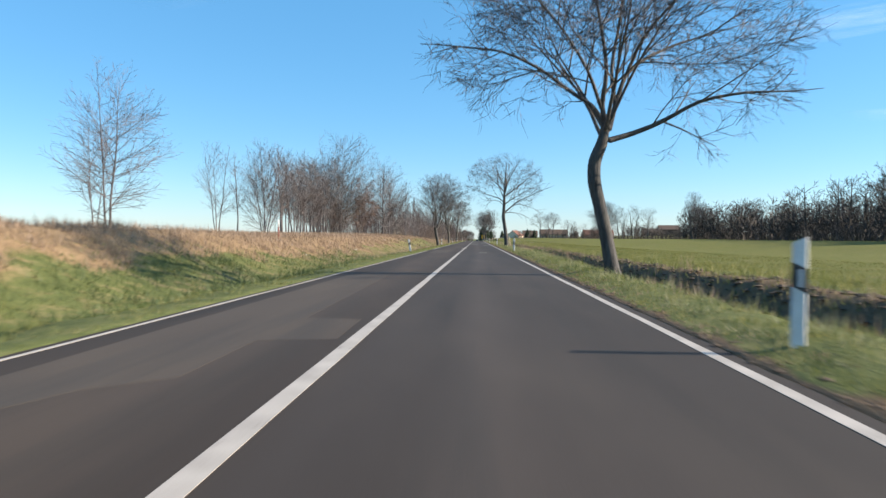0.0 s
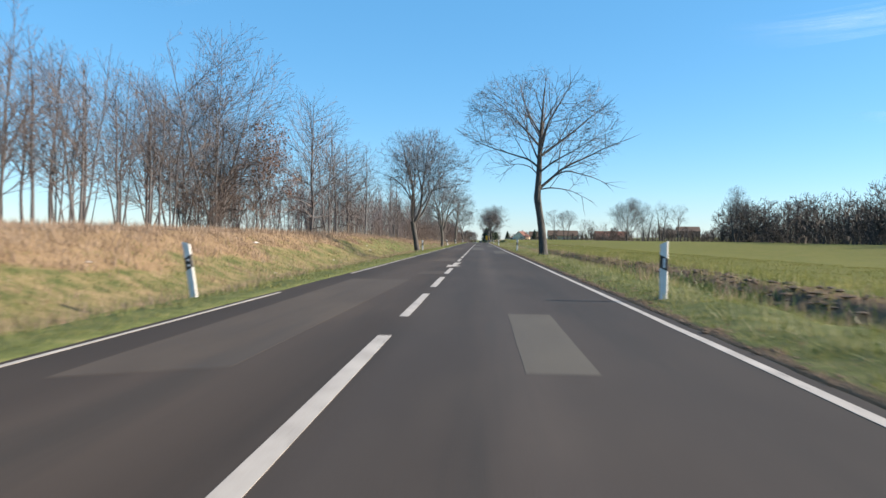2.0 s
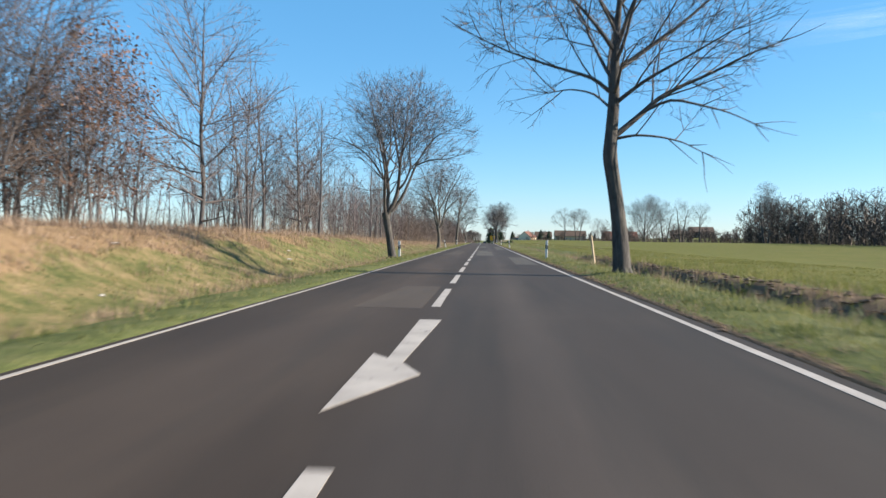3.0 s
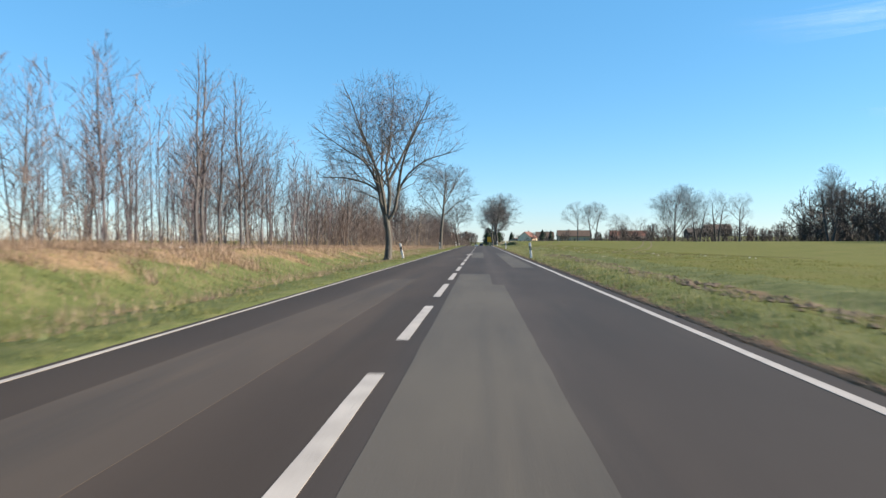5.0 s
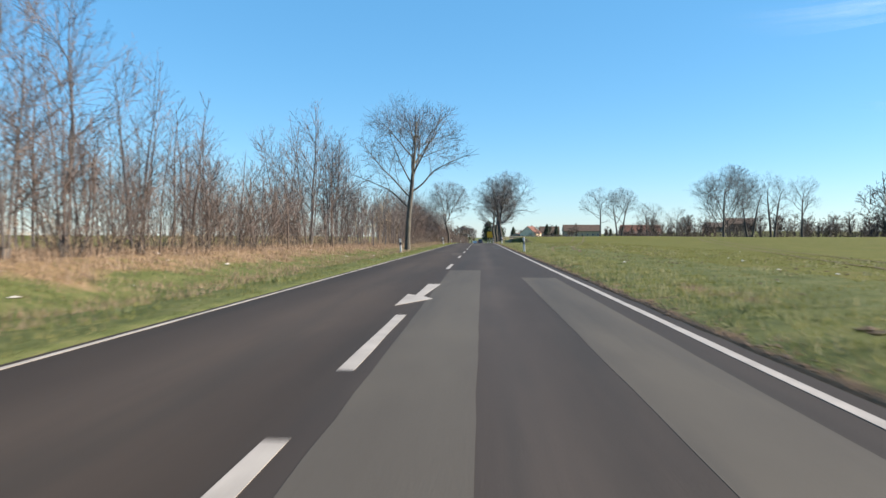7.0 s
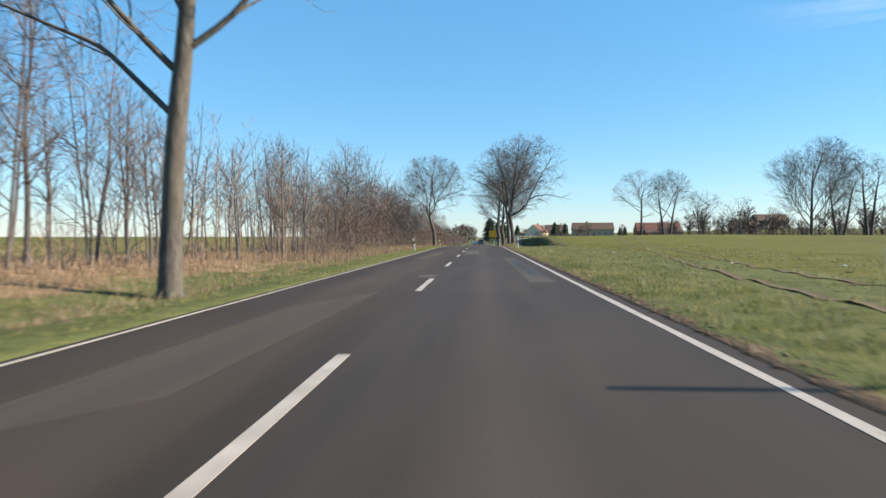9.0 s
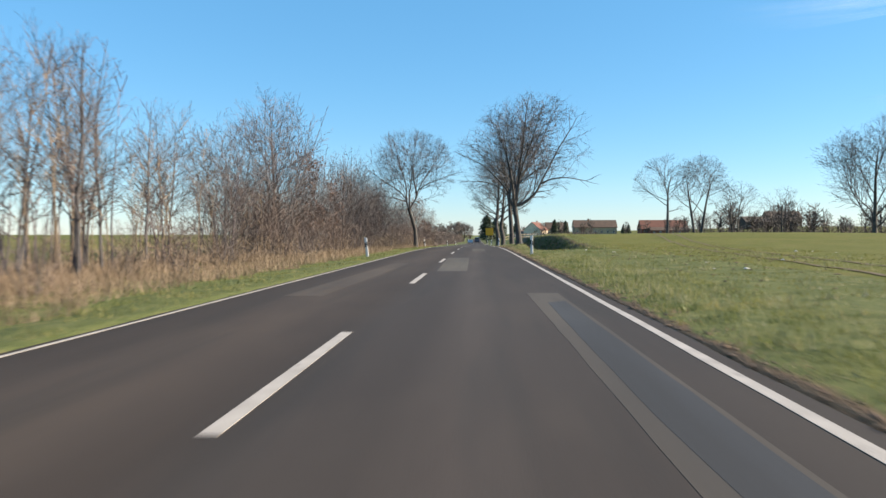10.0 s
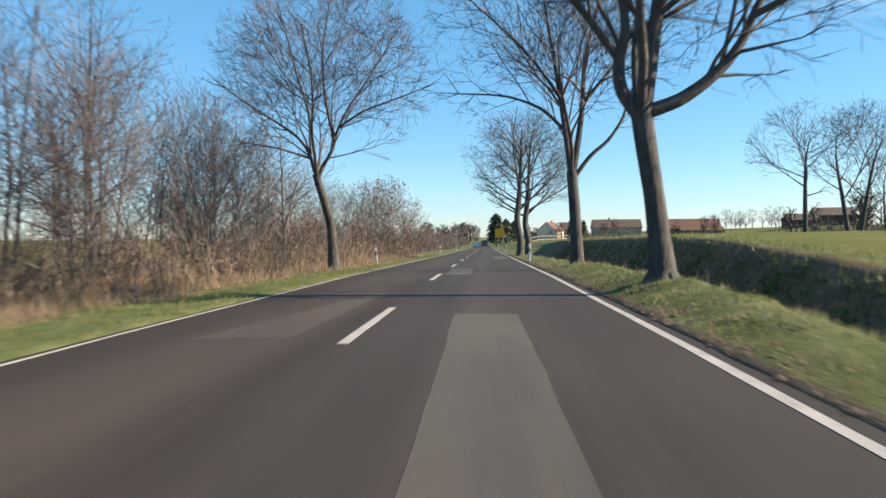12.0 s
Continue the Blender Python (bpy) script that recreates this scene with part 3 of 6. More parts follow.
class Plant:
    def __init__(self, seed, centre, radii, thin=0.006, droop=0.0, lift=0.25, density=1.0, depth=4, coarse=1.0):
        self.rnd = random.Random(seed)
        self.c, self.r = centre, radii
        self.thin, self.droop, self.lift, self.density, self.depth = thin, droop, lift, density, depth
        self.wood, self.limbs, self.twigs, self.tips = [], [], [], []
        self.stems, self.keep, self.coarse, self.off, self.feather = [], 2, coarse, seed * 3.7, 0

    def stem(self, points, radii):
        """The trunk through given points, smoothed, with its radii."""
        pts, rad = np.array(points, float), np.array(radii, float)
        t = np.linspace(0, len(pts) - 1, (len(pts) - 1) * 4 + 1)
        k = np.arange(len(pts))
        sm = np.stack([np.interp(t, k, pts[:, i]) for i in range(3)], 1)
        for _ in range(2):
            sm[1:-1] = (sm[:-2] + 2 * sm[1:-1] + sm[2:]) / 4
        rr = np.interp(t, k, rad)
        self.stems.append([(sm[i], sm[i + 1], rr[i], rr[i + 1]) for i in range(len(sm) - 1)])
        self.wood = self.stems[0]
        return sm, rr

    def limb(self, points, r0, r1):
        """A main limb along given points, with branches off it."""
        rnd = self.rnd
        pts = np.array(points, float)
        t = np.linspace(0, len(pts) - 1, (len(pts) - 1) * 3 + 1)
        k = np.arange(len(pts))
        sm = np.stack([np.interp(t, k, pts[:, i]) for i in range(3)], 1)
        sm[1:-1] = (sm[:-2] + 2 * sm[1:-1] + sm[2:]) / 4
        rr = np.linspace(r0, r1, len(sm))
        segs = [(sm[i], sm[i + 1], rr[i], rr[i + 1]) for i in range(len(sm) - 1)]
        self.limbs.append(segs)
        side = rnd.uniform(0, 6.28)
        n = len(sm)
        for i in range(max(2, n // 4), n):
            d = sm[i] - sm[i - 1]
            ln = np.linalg.norm(d)
            d = d / ln
            want = self.density * ln * 1.6
            for _ in range(int(want) + (rnd.random() < want - int(want))):
                side += 2.4 + rnd.uniform(-0.5, 0.5)
                cd = turned(d, rnd.uniform(0.5, 1.05), rnd, side)
                cl = self.reach(sm[i], cd) * rnd.uniform(0.5, 0.95)
                cl = max(cl, rnd.uniform(0.5, 1.3))
                if cl > 0.4:
                    self.branch(sm[i], cd, min(cl, 3.4), max(0.02, rr[i] * rnd.uniform(0.35, 0.55)), 1)
        d = sm[-1] - sm[-2]
        d = d / np.linalg.norm(d)
        for spread in (0.0, 0.5):
            cd = turned(d, spread, rnd)
            self.branch(sm[-1], cd, max(self.reach(sm[-1], cd), rnd.uniform(0.8, 1.4)), r1, 1)

    def reach(self, p, d):
        """The way to the crown's lumpy outline."""
        k = to_shell(p, d, self.c, self.r)
        e = Vector([(p[i] + d[i] * k) / 2.4 + self.off for i in range(3)])
        w = Vector([(p[i] + d[i] * k) / 5.5 - self.off for i in range(3)])
        return k * (0.83 + 0.6 * noise.noise(e) + 0.45 * noise.noise(w))

    def branch(self, p, d, length, r, level):
        rnd = self.rnd
        step = (0.55, 0.5, 0.42, 0.4, 0.4)[min(level, 4)] * self.coarse
        n = max(2 if level < 3 else 1, int(round(length / step)))
        step = length / n
        p, d = np.array(p, float), np.array(d, float)
        if level == 0:
            self.limbs.append([])
        mine = self.limbs[-1] if level < self.keep and self.limbs else self.twigs
        r_end = max(self.thin * 0.7, r * (0.3 if level < 2 else 0.4))
        side = rnd.uniform(0, 6.28)
        for i in range(n):
            k = i / n
            ra = r + (r_end - r) * k
            rb = r + (r_end - r) * (i + 1) / n
            wob = 0.07 + 0.03 * level
            d = d + np.array([rnd.gauss(0, wob), rnd.gauss(0, wob), rnd.gauss(0, wob * 0.6) + self.lift * 0.16 - self.droop * 0.1 * level * k])
            d /= np.linalg.norm(d)
            q = p + d * step
            mine.append((p, q, ra, rb))
            if level > 1:
                for _ in range(int(self.feather + rnd.random())):
                    e = turned(d, rnd.uniform(0.3, 0.75), rnd)
                    e[2] += 0.15 - self.droop * 0.6
                    f = p + (q - p) * rnd.random()
                    g = f + e * rnd.uniform(0.14, 0.36)
                    self.twigs.append((f, g, 0.0048, 0.0038))
                    e = e + np.array([rnd.gauss(0, 0.3), rnd.gauss(0, 0.3), rnd.gauss(0, 0.2) + 0.15])
                    self.twigs.append((g, g + e * rnd.uniform(0.12, 0.34), 0.0038, 0.0022))
            if level < self.depth and (i or n < 3) and k >= (0.18 if level == 0 else 0.0):
                want = self.density * (1.0, 1.05, 1.15, 1.1, 0.6)[min(level, 4)]
                m = int(want) + (rnd.random() < want - int(want))
                for _ in range(m):
                    side += 2.4 + rnd.uniform(-0.5, 0.5)
                    cd = turned(d, rnd.uniform(0.45, 0.88), rnd, side)
                    reach = self.reach(q, cd)
                    cl = min(length * rnd.uniform(0.42, 0.72) * (1.1 - 0.5 * k), reach * rnd.uniform(0.6, 1.15) + 0.12)
                    if cl > 0.22:
                        self.branch(q, cd, cl, max(self.thin, ra * rnd.uniform(0.45, 0.62)), level + 1)
            p = q
        self.tips.append(p)

    def spray(self, p, d, length, r, level, gap=0.3):
        """A straight branch that bends upwards, with straight twigs at narrow angles."""
        rnd = self.rnd
        p, d = np.array(p, float), np.array(d, float)
        n = 4 if level == 1 else 2 if level == 2 else 1
        mine = self.limbs[-1] if level < self.keep and self.limbs else self.twigs
        side = rnd.uniform(0, 6.28)
        due = gap
        for i in range(n):
            d = d + np.array([rnd.gauss(0, 0.05), rnd.gauss(0, 0.05), rnd.gauss(0, 0.03) + self.lift * 0.3])
            d /= np.linalg.norm(d)
            q = p + d * length / n
            ra, rb = (max(self.thin * 0.6, r * (1 - 0.75 * k / n)) for k in (i, i + 1))
            mine.append((p, q, ra, rb))
            done = (i + 1) * length / n
            while level < self.depth and due < done:
                k = due / length
                side += 2.4 + rnd.uniform(-0.6, 0.6)
                cl = (length * rnd.uniform(0.35, 0.6) * (1.05 - 0.75 * k) + 0.12) * (1.0 if level == 1 else 0.9)
                self.spray(q - d * (done - due), turned(d, rnd.uniform(0.4, 0.7), rnd, side), cl, max(self.thin, ra * 0.45), level + 1, gap * 0.9)
                due += gap * rnd.uniform(0.75, 1.25)
            p = q
        self.tips.append(p)


def leaves(name, spots, size, material, rnd, per=3, spread=0.25):
    v, f = [], []
    for p in spots:
        for _ in range(per):
            c = np.array(p) + np.array([rnd.gauss(0, spread) for _ in range(3)])
            a = np.array([rnd.gauss(0, 1) for _ in range(3)])
            a /= np.linalg.norm(a) + 1e-9
            b = np.cross(a, [rnd.gauss(0, 1) for _ in range(3)])
            b /= np.linalg.norm(b) + 1e-9
            s = size * rnd.uniform(0.6, 1.3)
            i = len(v)
            v += [tuple(c - a * s), tuple(c - b * s * 0.5), tuple(c + a * s), tuple(c + b * s * 0.5)]
            f += [(i, i + 1, i + 2), (i, i + 2, i + 3)]
    return mesh_from(name, v, f, material)


def brushwork(name, segs, material, limit=0.012, widen=1.25):
    """Tubes for the stouter twigs, strips for the finest, in one mesh."""
    stout = [s for s in segs if s[2] > limit]
    fine = [(a, b, r0 * widen, r1 * widen) for a, b, r0, r1 in segs if r0 <= limit]
    if not stout or not fine:
        return ribbons(name, fine, material) if fine else tubes(name, stout, material, 3)
    me, other = tubes(name, stout, material, 3), ribbons(name, fine, material)
    va, vb = [(np.array([v.co for v in m.vertices]), np.array([f.vertices[:] for f in m.polygons])) for m in (me, other)]
    bpy.data.meshes.remove(me)
    bpy.data.meshes.remove(other)
    return mesh_from(name, np.concatenate([va[0], vb[0]]), np.concatenate([va[1], vb[1] + len(va[0])]), material, True)


def assemble(name, plant, place, twig, label, leaf_share=0.0, leaf_size=0.05, sides=7, strips=False, bark_m=None, limb_m=None):
    ob = new(name)
    ob.matrix_basis = place
    for stem in plant.stems:
        put("trunk" if len(plant.stems) == 1 else "stem", tubes("trunk", stem, bark_m or M_BARK, sides), ob)
    for limb in plant.limbs:
        put("limb", tubes("limb", limb, limb_m or M_LIMB, 5), ob)
    crown = put("crown", brushwork("crown", plant.twigs, twig) if strips else tubes("crown", plant.twigs, twig, 3), ob)
    if leaf_share:
        spots = [p for p in plant.tips if plant.rnd.random() < leaf_share]
        put("withered_leaves", leaves("withered_leaves", spots, leaf_size, M_LEAF_BROWN, plant.rnd, 9, 0.3), crown)
    return tagged(ob, label, "tree")


def roadside_tree(x, y, seed, trunk, radii, crown_c, crown_r, limbs, label, density=1.0, twig=None, droop=0.2, lift=0.25, bent=(), pale=False, feather=0.6):
    """A grown avenue tree. trunk: points above its foot; limbs: (height share on the trunk, compass degrees, rise degrees, radius)."""
    z = float(height(x, y)) - 0.06
    pl = Plant(seed, crown_c, crown_r, 0.0058 if y < 400 else 0.04, droop, lift, density * (1.3 if y < 300 else 1.2), 4)
    pl.feather = feather
    sm, rr = pl.stem(trunk, radii)
    for i in range(7):
        a = i * 0.9 + seed
        pl.wood.append((np.array([0.0, 0, 0.35]), np.array([math.cos(a) * radii[0] * 1.15, math.sin(a) * radii[0] * 1.15, -0.15]), radii[0] * 0.6, radii[0] * 0.42))
    for share, az, rise, r in limbs:
        k = min(len(sm) - 1, int(share * (len(sm) - 1)))
        a, e = radians(az), radians(rise)
        d = np.array([math.cos(a) * math.cos(e), math.sin(a) * math.cos(e), math.sin(e)])
        reach = pl.reach(sm[k], d)
        pl.branch(sm[k], d, max(1.2, reach * 0.97), r, 0)
    for points, r0, r1 in bent:
        pl.limb(points, r0, r1)
    # pale picks the bark with sunlight mixed into its colour
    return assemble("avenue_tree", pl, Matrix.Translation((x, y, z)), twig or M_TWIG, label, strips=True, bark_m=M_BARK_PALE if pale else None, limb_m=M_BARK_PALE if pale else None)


def spread_limbs(seed, n, lo, hi, r, rise=(30, 70)):
    rnd = random.Random(seed)
    out = []
    for i in range(n):
        k = lo + (hi - lo) * (i + 0.5) / n
        out.append((k, i * 137 + rnd.uniform(-25, 25), rnd.uniform(*rise) + 15 * (k - 0.5), r * rnd.uniform(0.75, 1.15) * (1.15 - 0.5 * k)))
    return out


roadside_tree(5.35, 19.8, 11, [(0, 0, 0), (-0.16, 0, 0.94), (-0.4, 0, 2.03), (-0.6, 0, 2.81), (-0.6, 0, 3.43), (-0.36, 0, 3.98), (-0.28, 0, 4.45)],
              [0.242, 0.203, 0.195, 0.203, 0.195, 0.172, 0.133], (-0.08, 0.0, 7.02), (5.62, 4.99, 4.06),
              [(0.9, 95, 50, 0.07), (0.93, 275, 48, 0.07), (0.97, 130, 60, 0.055), (0.99, 310, 58, 0.055)],
              "bare avenue tree with a crooked trunk beside the ditch", 1.05, None, 0.5, 0.12,
              [([(-0.16, 0.0, 4.06), (0.58, 0.16, 4.29), (1.44, 0.23, 4.64), (2.46, -0.08, 5.23), (3.67, -0.31, 5.42), (4.84, -0.23, 5.46)], 0.094, 0.027),
               ([(-0.2, 0.0, 4.29), (-0.39, 0.0, 4.68), (-0.66, 0.16, 5.15), (-1.33, 0.31, 5.62), (-2.15, 0.23, 6.24), (-3.35, -0.16, 6.71), (-4.68, -0.31, 6.79)], 0.094, 0.027),
               ([(-0.16, 0.0, 4.37), (-0.43, -0.16, 4.99), (-0.31, -0.47, 6.01), (-0.55, -0.78, 7.18), (-0.94, -1.17, 8.74)], 0.094, 0.032),
               ([(-0.16, 0.0, 4.37), (0.04, 0.08, 5.15), (0.39, 0.39, 6.16), (1.09, 0.78, 6.71), (2.11, 1.25, 7.25), (3.28, 1.56, 7.64)], 0.086, 0.027),
               ([(0.04, 0.08, 5.07), (-0.08, 0.31, 6.24), (0.23, 0.47, 7.8), (0.39, 0.62, 9.36)], 0.07, 0.027),
               ([(-0.43, -0.16, 4.99), (-0.94, -0.94, 5.93), (-1.87, -1.72, 7.02), (-2.96, -2.34, 7.96)], 0.062, 0.023),
               ([(0.39, 0.39, 6.08), (0.7, -0.47, 7.02), (1.56, -1.4, 7.96), (2.65, -2.03, 8.58)], 0.058, 0.023)], False, 1.6)
roadside_tree(5.05, 87.0, 12, [(0, 0, 0), (-0.12, 0, 1.58), (-0.3, 0, 2.74), (-0.46, 0, 3.67), (-0.42, 0, 4.3), (-0.36, 0, 5.3), (-0.35, 0, 6.2), (-0.32, 0, 7.4), (-0.2, 0, 9.0), (-0.1, 0.1, 10.6)],
              [0.3, 0.24, 0.22, 0.23, 0.2, 0.18, 0.15, 0.11, 0.07, 0.03], (-0.3, 0, 7.9), (4.9, 4.5, 3.9),
              [(0.56, 85, 35, 0.07), (0.6, 265, 35, 0.07), (0.66, 120, 45, 0.065), (0.7, 300, 45, 0.065), (0.75, 60, 50, 0.06), (0.8, 220, 50, 0.055), (0.86, 20, 55, 0.05), (0.9, 150, 60, 0.045), (0.95, 280, 65, 0.04)],
              "bare avenue tree standing on the grass verge", 0.95, None, 0.35, 0.18,
              [([(-0.3, 0, 4.2), (0.3, -0.1, 4.32), (1.04, -0.2, 4.25), (1.7, -0.2, 4.1), (2.3, -0.2, 3.8)], 0.05, 0.015),
               ([(-0.3, 0, 4.3), (0.46, 0.1, 4.95), (1.04, 0.2, 5.5), (1.74, 0.3, 5.9), (2.67, 0.3, 6.3), (3.8, 0.2, 6.9), (4.7, 0.2, 7.25)], 0.1, 0.018),
               ([(0.46, 0.1, 5.0), (1.3, -0.3, 5.4), (2.2, -0.5, 5.15), (2.9, -0.6, 4.95), (3.7, -0.6, 4.6)], 0.055, 0.014),
               ([(-0.3, 0, 5.3), (0.46, -0.4, 5.9), (1.5, -0.9, 6.45), (2.8, -1.2, 7.2)], 0.075, 0.018),
               ([(-0.3, 0, 6.3), (0.8, 0.3, 7.15), (1.74, 0.5, 7.85), (2.67, 0.6, 8.7), (3.6, 0.6, 9.4)], 0.09, 0.018),
               ([(-0.32, 0, 6.9), (0.1, -0.3, 8.3), (0.8, -0.6, 9.5), (1.4, -0.7, 10.6)], 0.08, 0.018),
               ([(-0.4, 0, 5.6), (-1.0, 0, 6.1), (-2.0, 0.1, 6.4), (-3.6, 0.1, 6.9), (-4.9, 0, 7.5)], 0.075, 0.016),
               ([(-0.4, 0, 5.1), (-0.9, 0.4, 5.7), (-1.6, 0.7, 5.9), (-2.3, 0.9, 5.8)], 0.045, 0.014),
               ([(-0.35, 0, 6.9), (-1.0, -0.4, 7.6), (-1.75, -0.7, 8.3), (-2.7, -0.9, 9.0)], 0.08, 0.018),
               ([(-0.32, 0, 7.7), (-1.15, 0.4, 9.2), (-1.5, 0.6, 10.6)], 0.07, 0.018)])
roadside_tree(-4.75, 107.0, 13, [(0, 0, 0), (-0.19, 0, 1.17), (-0.4, 0, 2.34), (-0.48, 0, 2.8)],
              [0.27, 0.22, 0.22, 0.23], (0.3, 0, 7.4), (4.7, 4.3, 4.0), [(0.95, 100, 58, 0.1), (0.97, 262, 58, 0.1)],
              "bare avenue tree with a round twiggy crown", 0.88, None, 0.15, 0.28,
              [([(-0.48, 0, 2.7), (-0.4, 0, 3.4), (-0.3, 0, 4.0), (-0.4, 0, 4.33), (-0.62, 0, 4.9), (-1.5, 0.1, 6.2), (-2.45, 0.2, 6.9), (-3.6, 0.2, 7.3)], 0.13, 0.02),
               ([(-0.4, 0, 2.6), (0.0, 0, 3.3), (0.23, 0, 4.0), (0.3, 0, 4.7), (0.35, 0.1, 5.85), (0.54, 0.1, 7.0), (0.7, 0.2, 8.2), (0.82, 0.3, 9.8)], 0.17, 0.022),
               ([(-0.32, 0, 4.0), (-0.4, -0.3, 5.4), (-0.5, -0.5, 6.3), (-0.75, -0.7, 7.5), (-1.17, -0.8, 8.5), (-1.5, -0.9, 9.9)], 0.11, 0.02),
               ([(-0.1, 0, 2.9), (0.35, 0.1, 3.5), (0.62, 0.1, 4.0), (0.94, 0.2, 4.8), (1.3, 0.2, 5.7), (1.75, 0.3, 6.55), (2.45, 0.4, 7.5), (3.6, 0.3, 8.0)], 0.12, 0.02),
               ([(0.3, 0, 4.2), (0.7, -0.3, 4.6), (1.1, -0.6, 5.5), (1.0, -1.0, 6.7), (1.3, -1.4, 8.2)], 0.08, 0.02),
               ([(-0.32, 0, 4.0), (-0.7, -0.2, 4.2), (-1.6, -0.4, 4.1), (-2.5, -0.5, 4.4)], 0.045, 0.015),
               ([(0.35, 0.1, 5.6), (0.0, 0.9, 7.0), (-0.3, 1.5, 8.6), (-0.3, 2.0, 10.0)], 0.09, 0.02),
               ([(1.3, 0.2, 5.7), (2.2, -0.4, 6.0), (3.2, -0.6, 6.0), (4.1, -0.6, 6.3)], 0.06, 0.016)], False, 1.3)
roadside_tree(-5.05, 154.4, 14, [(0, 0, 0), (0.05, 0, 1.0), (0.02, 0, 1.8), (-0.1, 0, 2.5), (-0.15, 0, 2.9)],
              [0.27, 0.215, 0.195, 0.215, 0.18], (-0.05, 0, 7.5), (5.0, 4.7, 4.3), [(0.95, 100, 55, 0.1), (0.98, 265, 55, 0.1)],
              "bare forked avenue tree with mossy bark, paled for the sun", 0.82, None, 0.25, 0.2,
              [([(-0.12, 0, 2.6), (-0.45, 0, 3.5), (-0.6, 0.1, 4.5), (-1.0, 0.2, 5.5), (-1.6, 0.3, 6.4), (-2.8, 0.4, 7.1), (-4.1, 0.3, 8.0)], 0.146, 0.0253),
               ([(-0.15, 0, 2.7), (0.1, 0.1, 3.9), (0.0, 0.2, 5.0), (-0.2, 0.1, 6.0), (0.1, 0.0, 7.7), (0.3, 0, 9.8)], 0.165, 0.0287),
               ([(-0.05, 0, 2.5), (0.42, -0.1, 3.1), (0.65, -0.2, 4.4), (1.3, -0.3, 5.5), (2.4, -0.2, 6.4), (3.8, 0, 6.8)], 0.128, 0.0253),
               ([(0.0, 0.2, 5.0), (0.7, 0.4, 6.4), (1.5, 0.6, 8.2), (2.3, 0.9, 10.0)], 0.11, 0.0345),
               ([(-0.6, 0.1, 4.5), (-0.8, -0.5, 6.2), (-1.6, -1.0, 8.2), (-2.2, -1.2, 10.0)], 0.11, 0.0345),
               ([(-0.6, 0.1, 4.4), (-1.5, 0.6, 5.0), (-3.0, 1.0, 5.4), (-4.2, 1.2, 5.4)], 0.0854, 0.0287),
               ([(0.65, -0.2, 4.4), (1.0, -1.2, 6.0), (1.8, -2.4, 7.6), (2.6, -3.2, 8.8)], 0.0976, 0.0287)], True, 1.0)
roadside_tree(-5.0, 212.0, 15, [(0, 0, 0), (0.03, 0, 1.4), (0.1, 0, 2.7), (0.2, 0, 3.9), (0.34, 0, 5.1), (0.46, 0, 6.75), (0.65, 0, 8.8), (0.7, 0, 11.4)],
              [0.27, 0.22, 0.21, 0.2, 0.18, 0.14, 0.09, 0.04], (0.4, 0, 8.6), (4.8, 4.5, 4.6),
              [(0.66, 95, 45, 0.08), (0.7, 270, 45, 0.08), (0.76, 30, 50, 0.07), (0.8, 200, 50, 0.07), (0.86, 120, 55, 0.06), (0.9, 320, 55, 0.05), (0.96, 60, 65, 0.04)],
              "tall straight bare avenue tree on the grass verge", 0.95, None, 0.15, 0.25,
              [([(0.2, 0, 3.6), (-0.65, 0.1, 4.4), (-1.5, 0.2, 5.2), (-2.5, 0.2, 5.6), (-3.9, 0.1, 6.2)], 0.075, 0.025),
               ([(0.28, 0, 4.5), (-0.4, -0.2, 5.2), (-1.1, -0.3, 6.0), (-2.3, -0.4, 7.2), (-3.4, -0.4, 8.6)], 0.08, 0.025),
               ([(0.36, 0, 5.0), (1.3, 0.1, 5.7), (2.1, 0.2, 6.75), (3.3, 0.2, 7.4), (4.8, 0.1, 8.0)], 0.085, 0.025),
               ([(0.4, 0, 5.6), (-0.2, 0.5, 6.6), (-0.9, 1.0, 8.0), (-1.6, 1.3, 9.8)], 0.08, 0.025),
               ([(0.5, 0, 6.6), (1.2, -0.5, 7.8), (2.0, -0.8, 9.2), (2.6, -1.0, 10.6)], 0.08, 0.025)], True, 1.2)
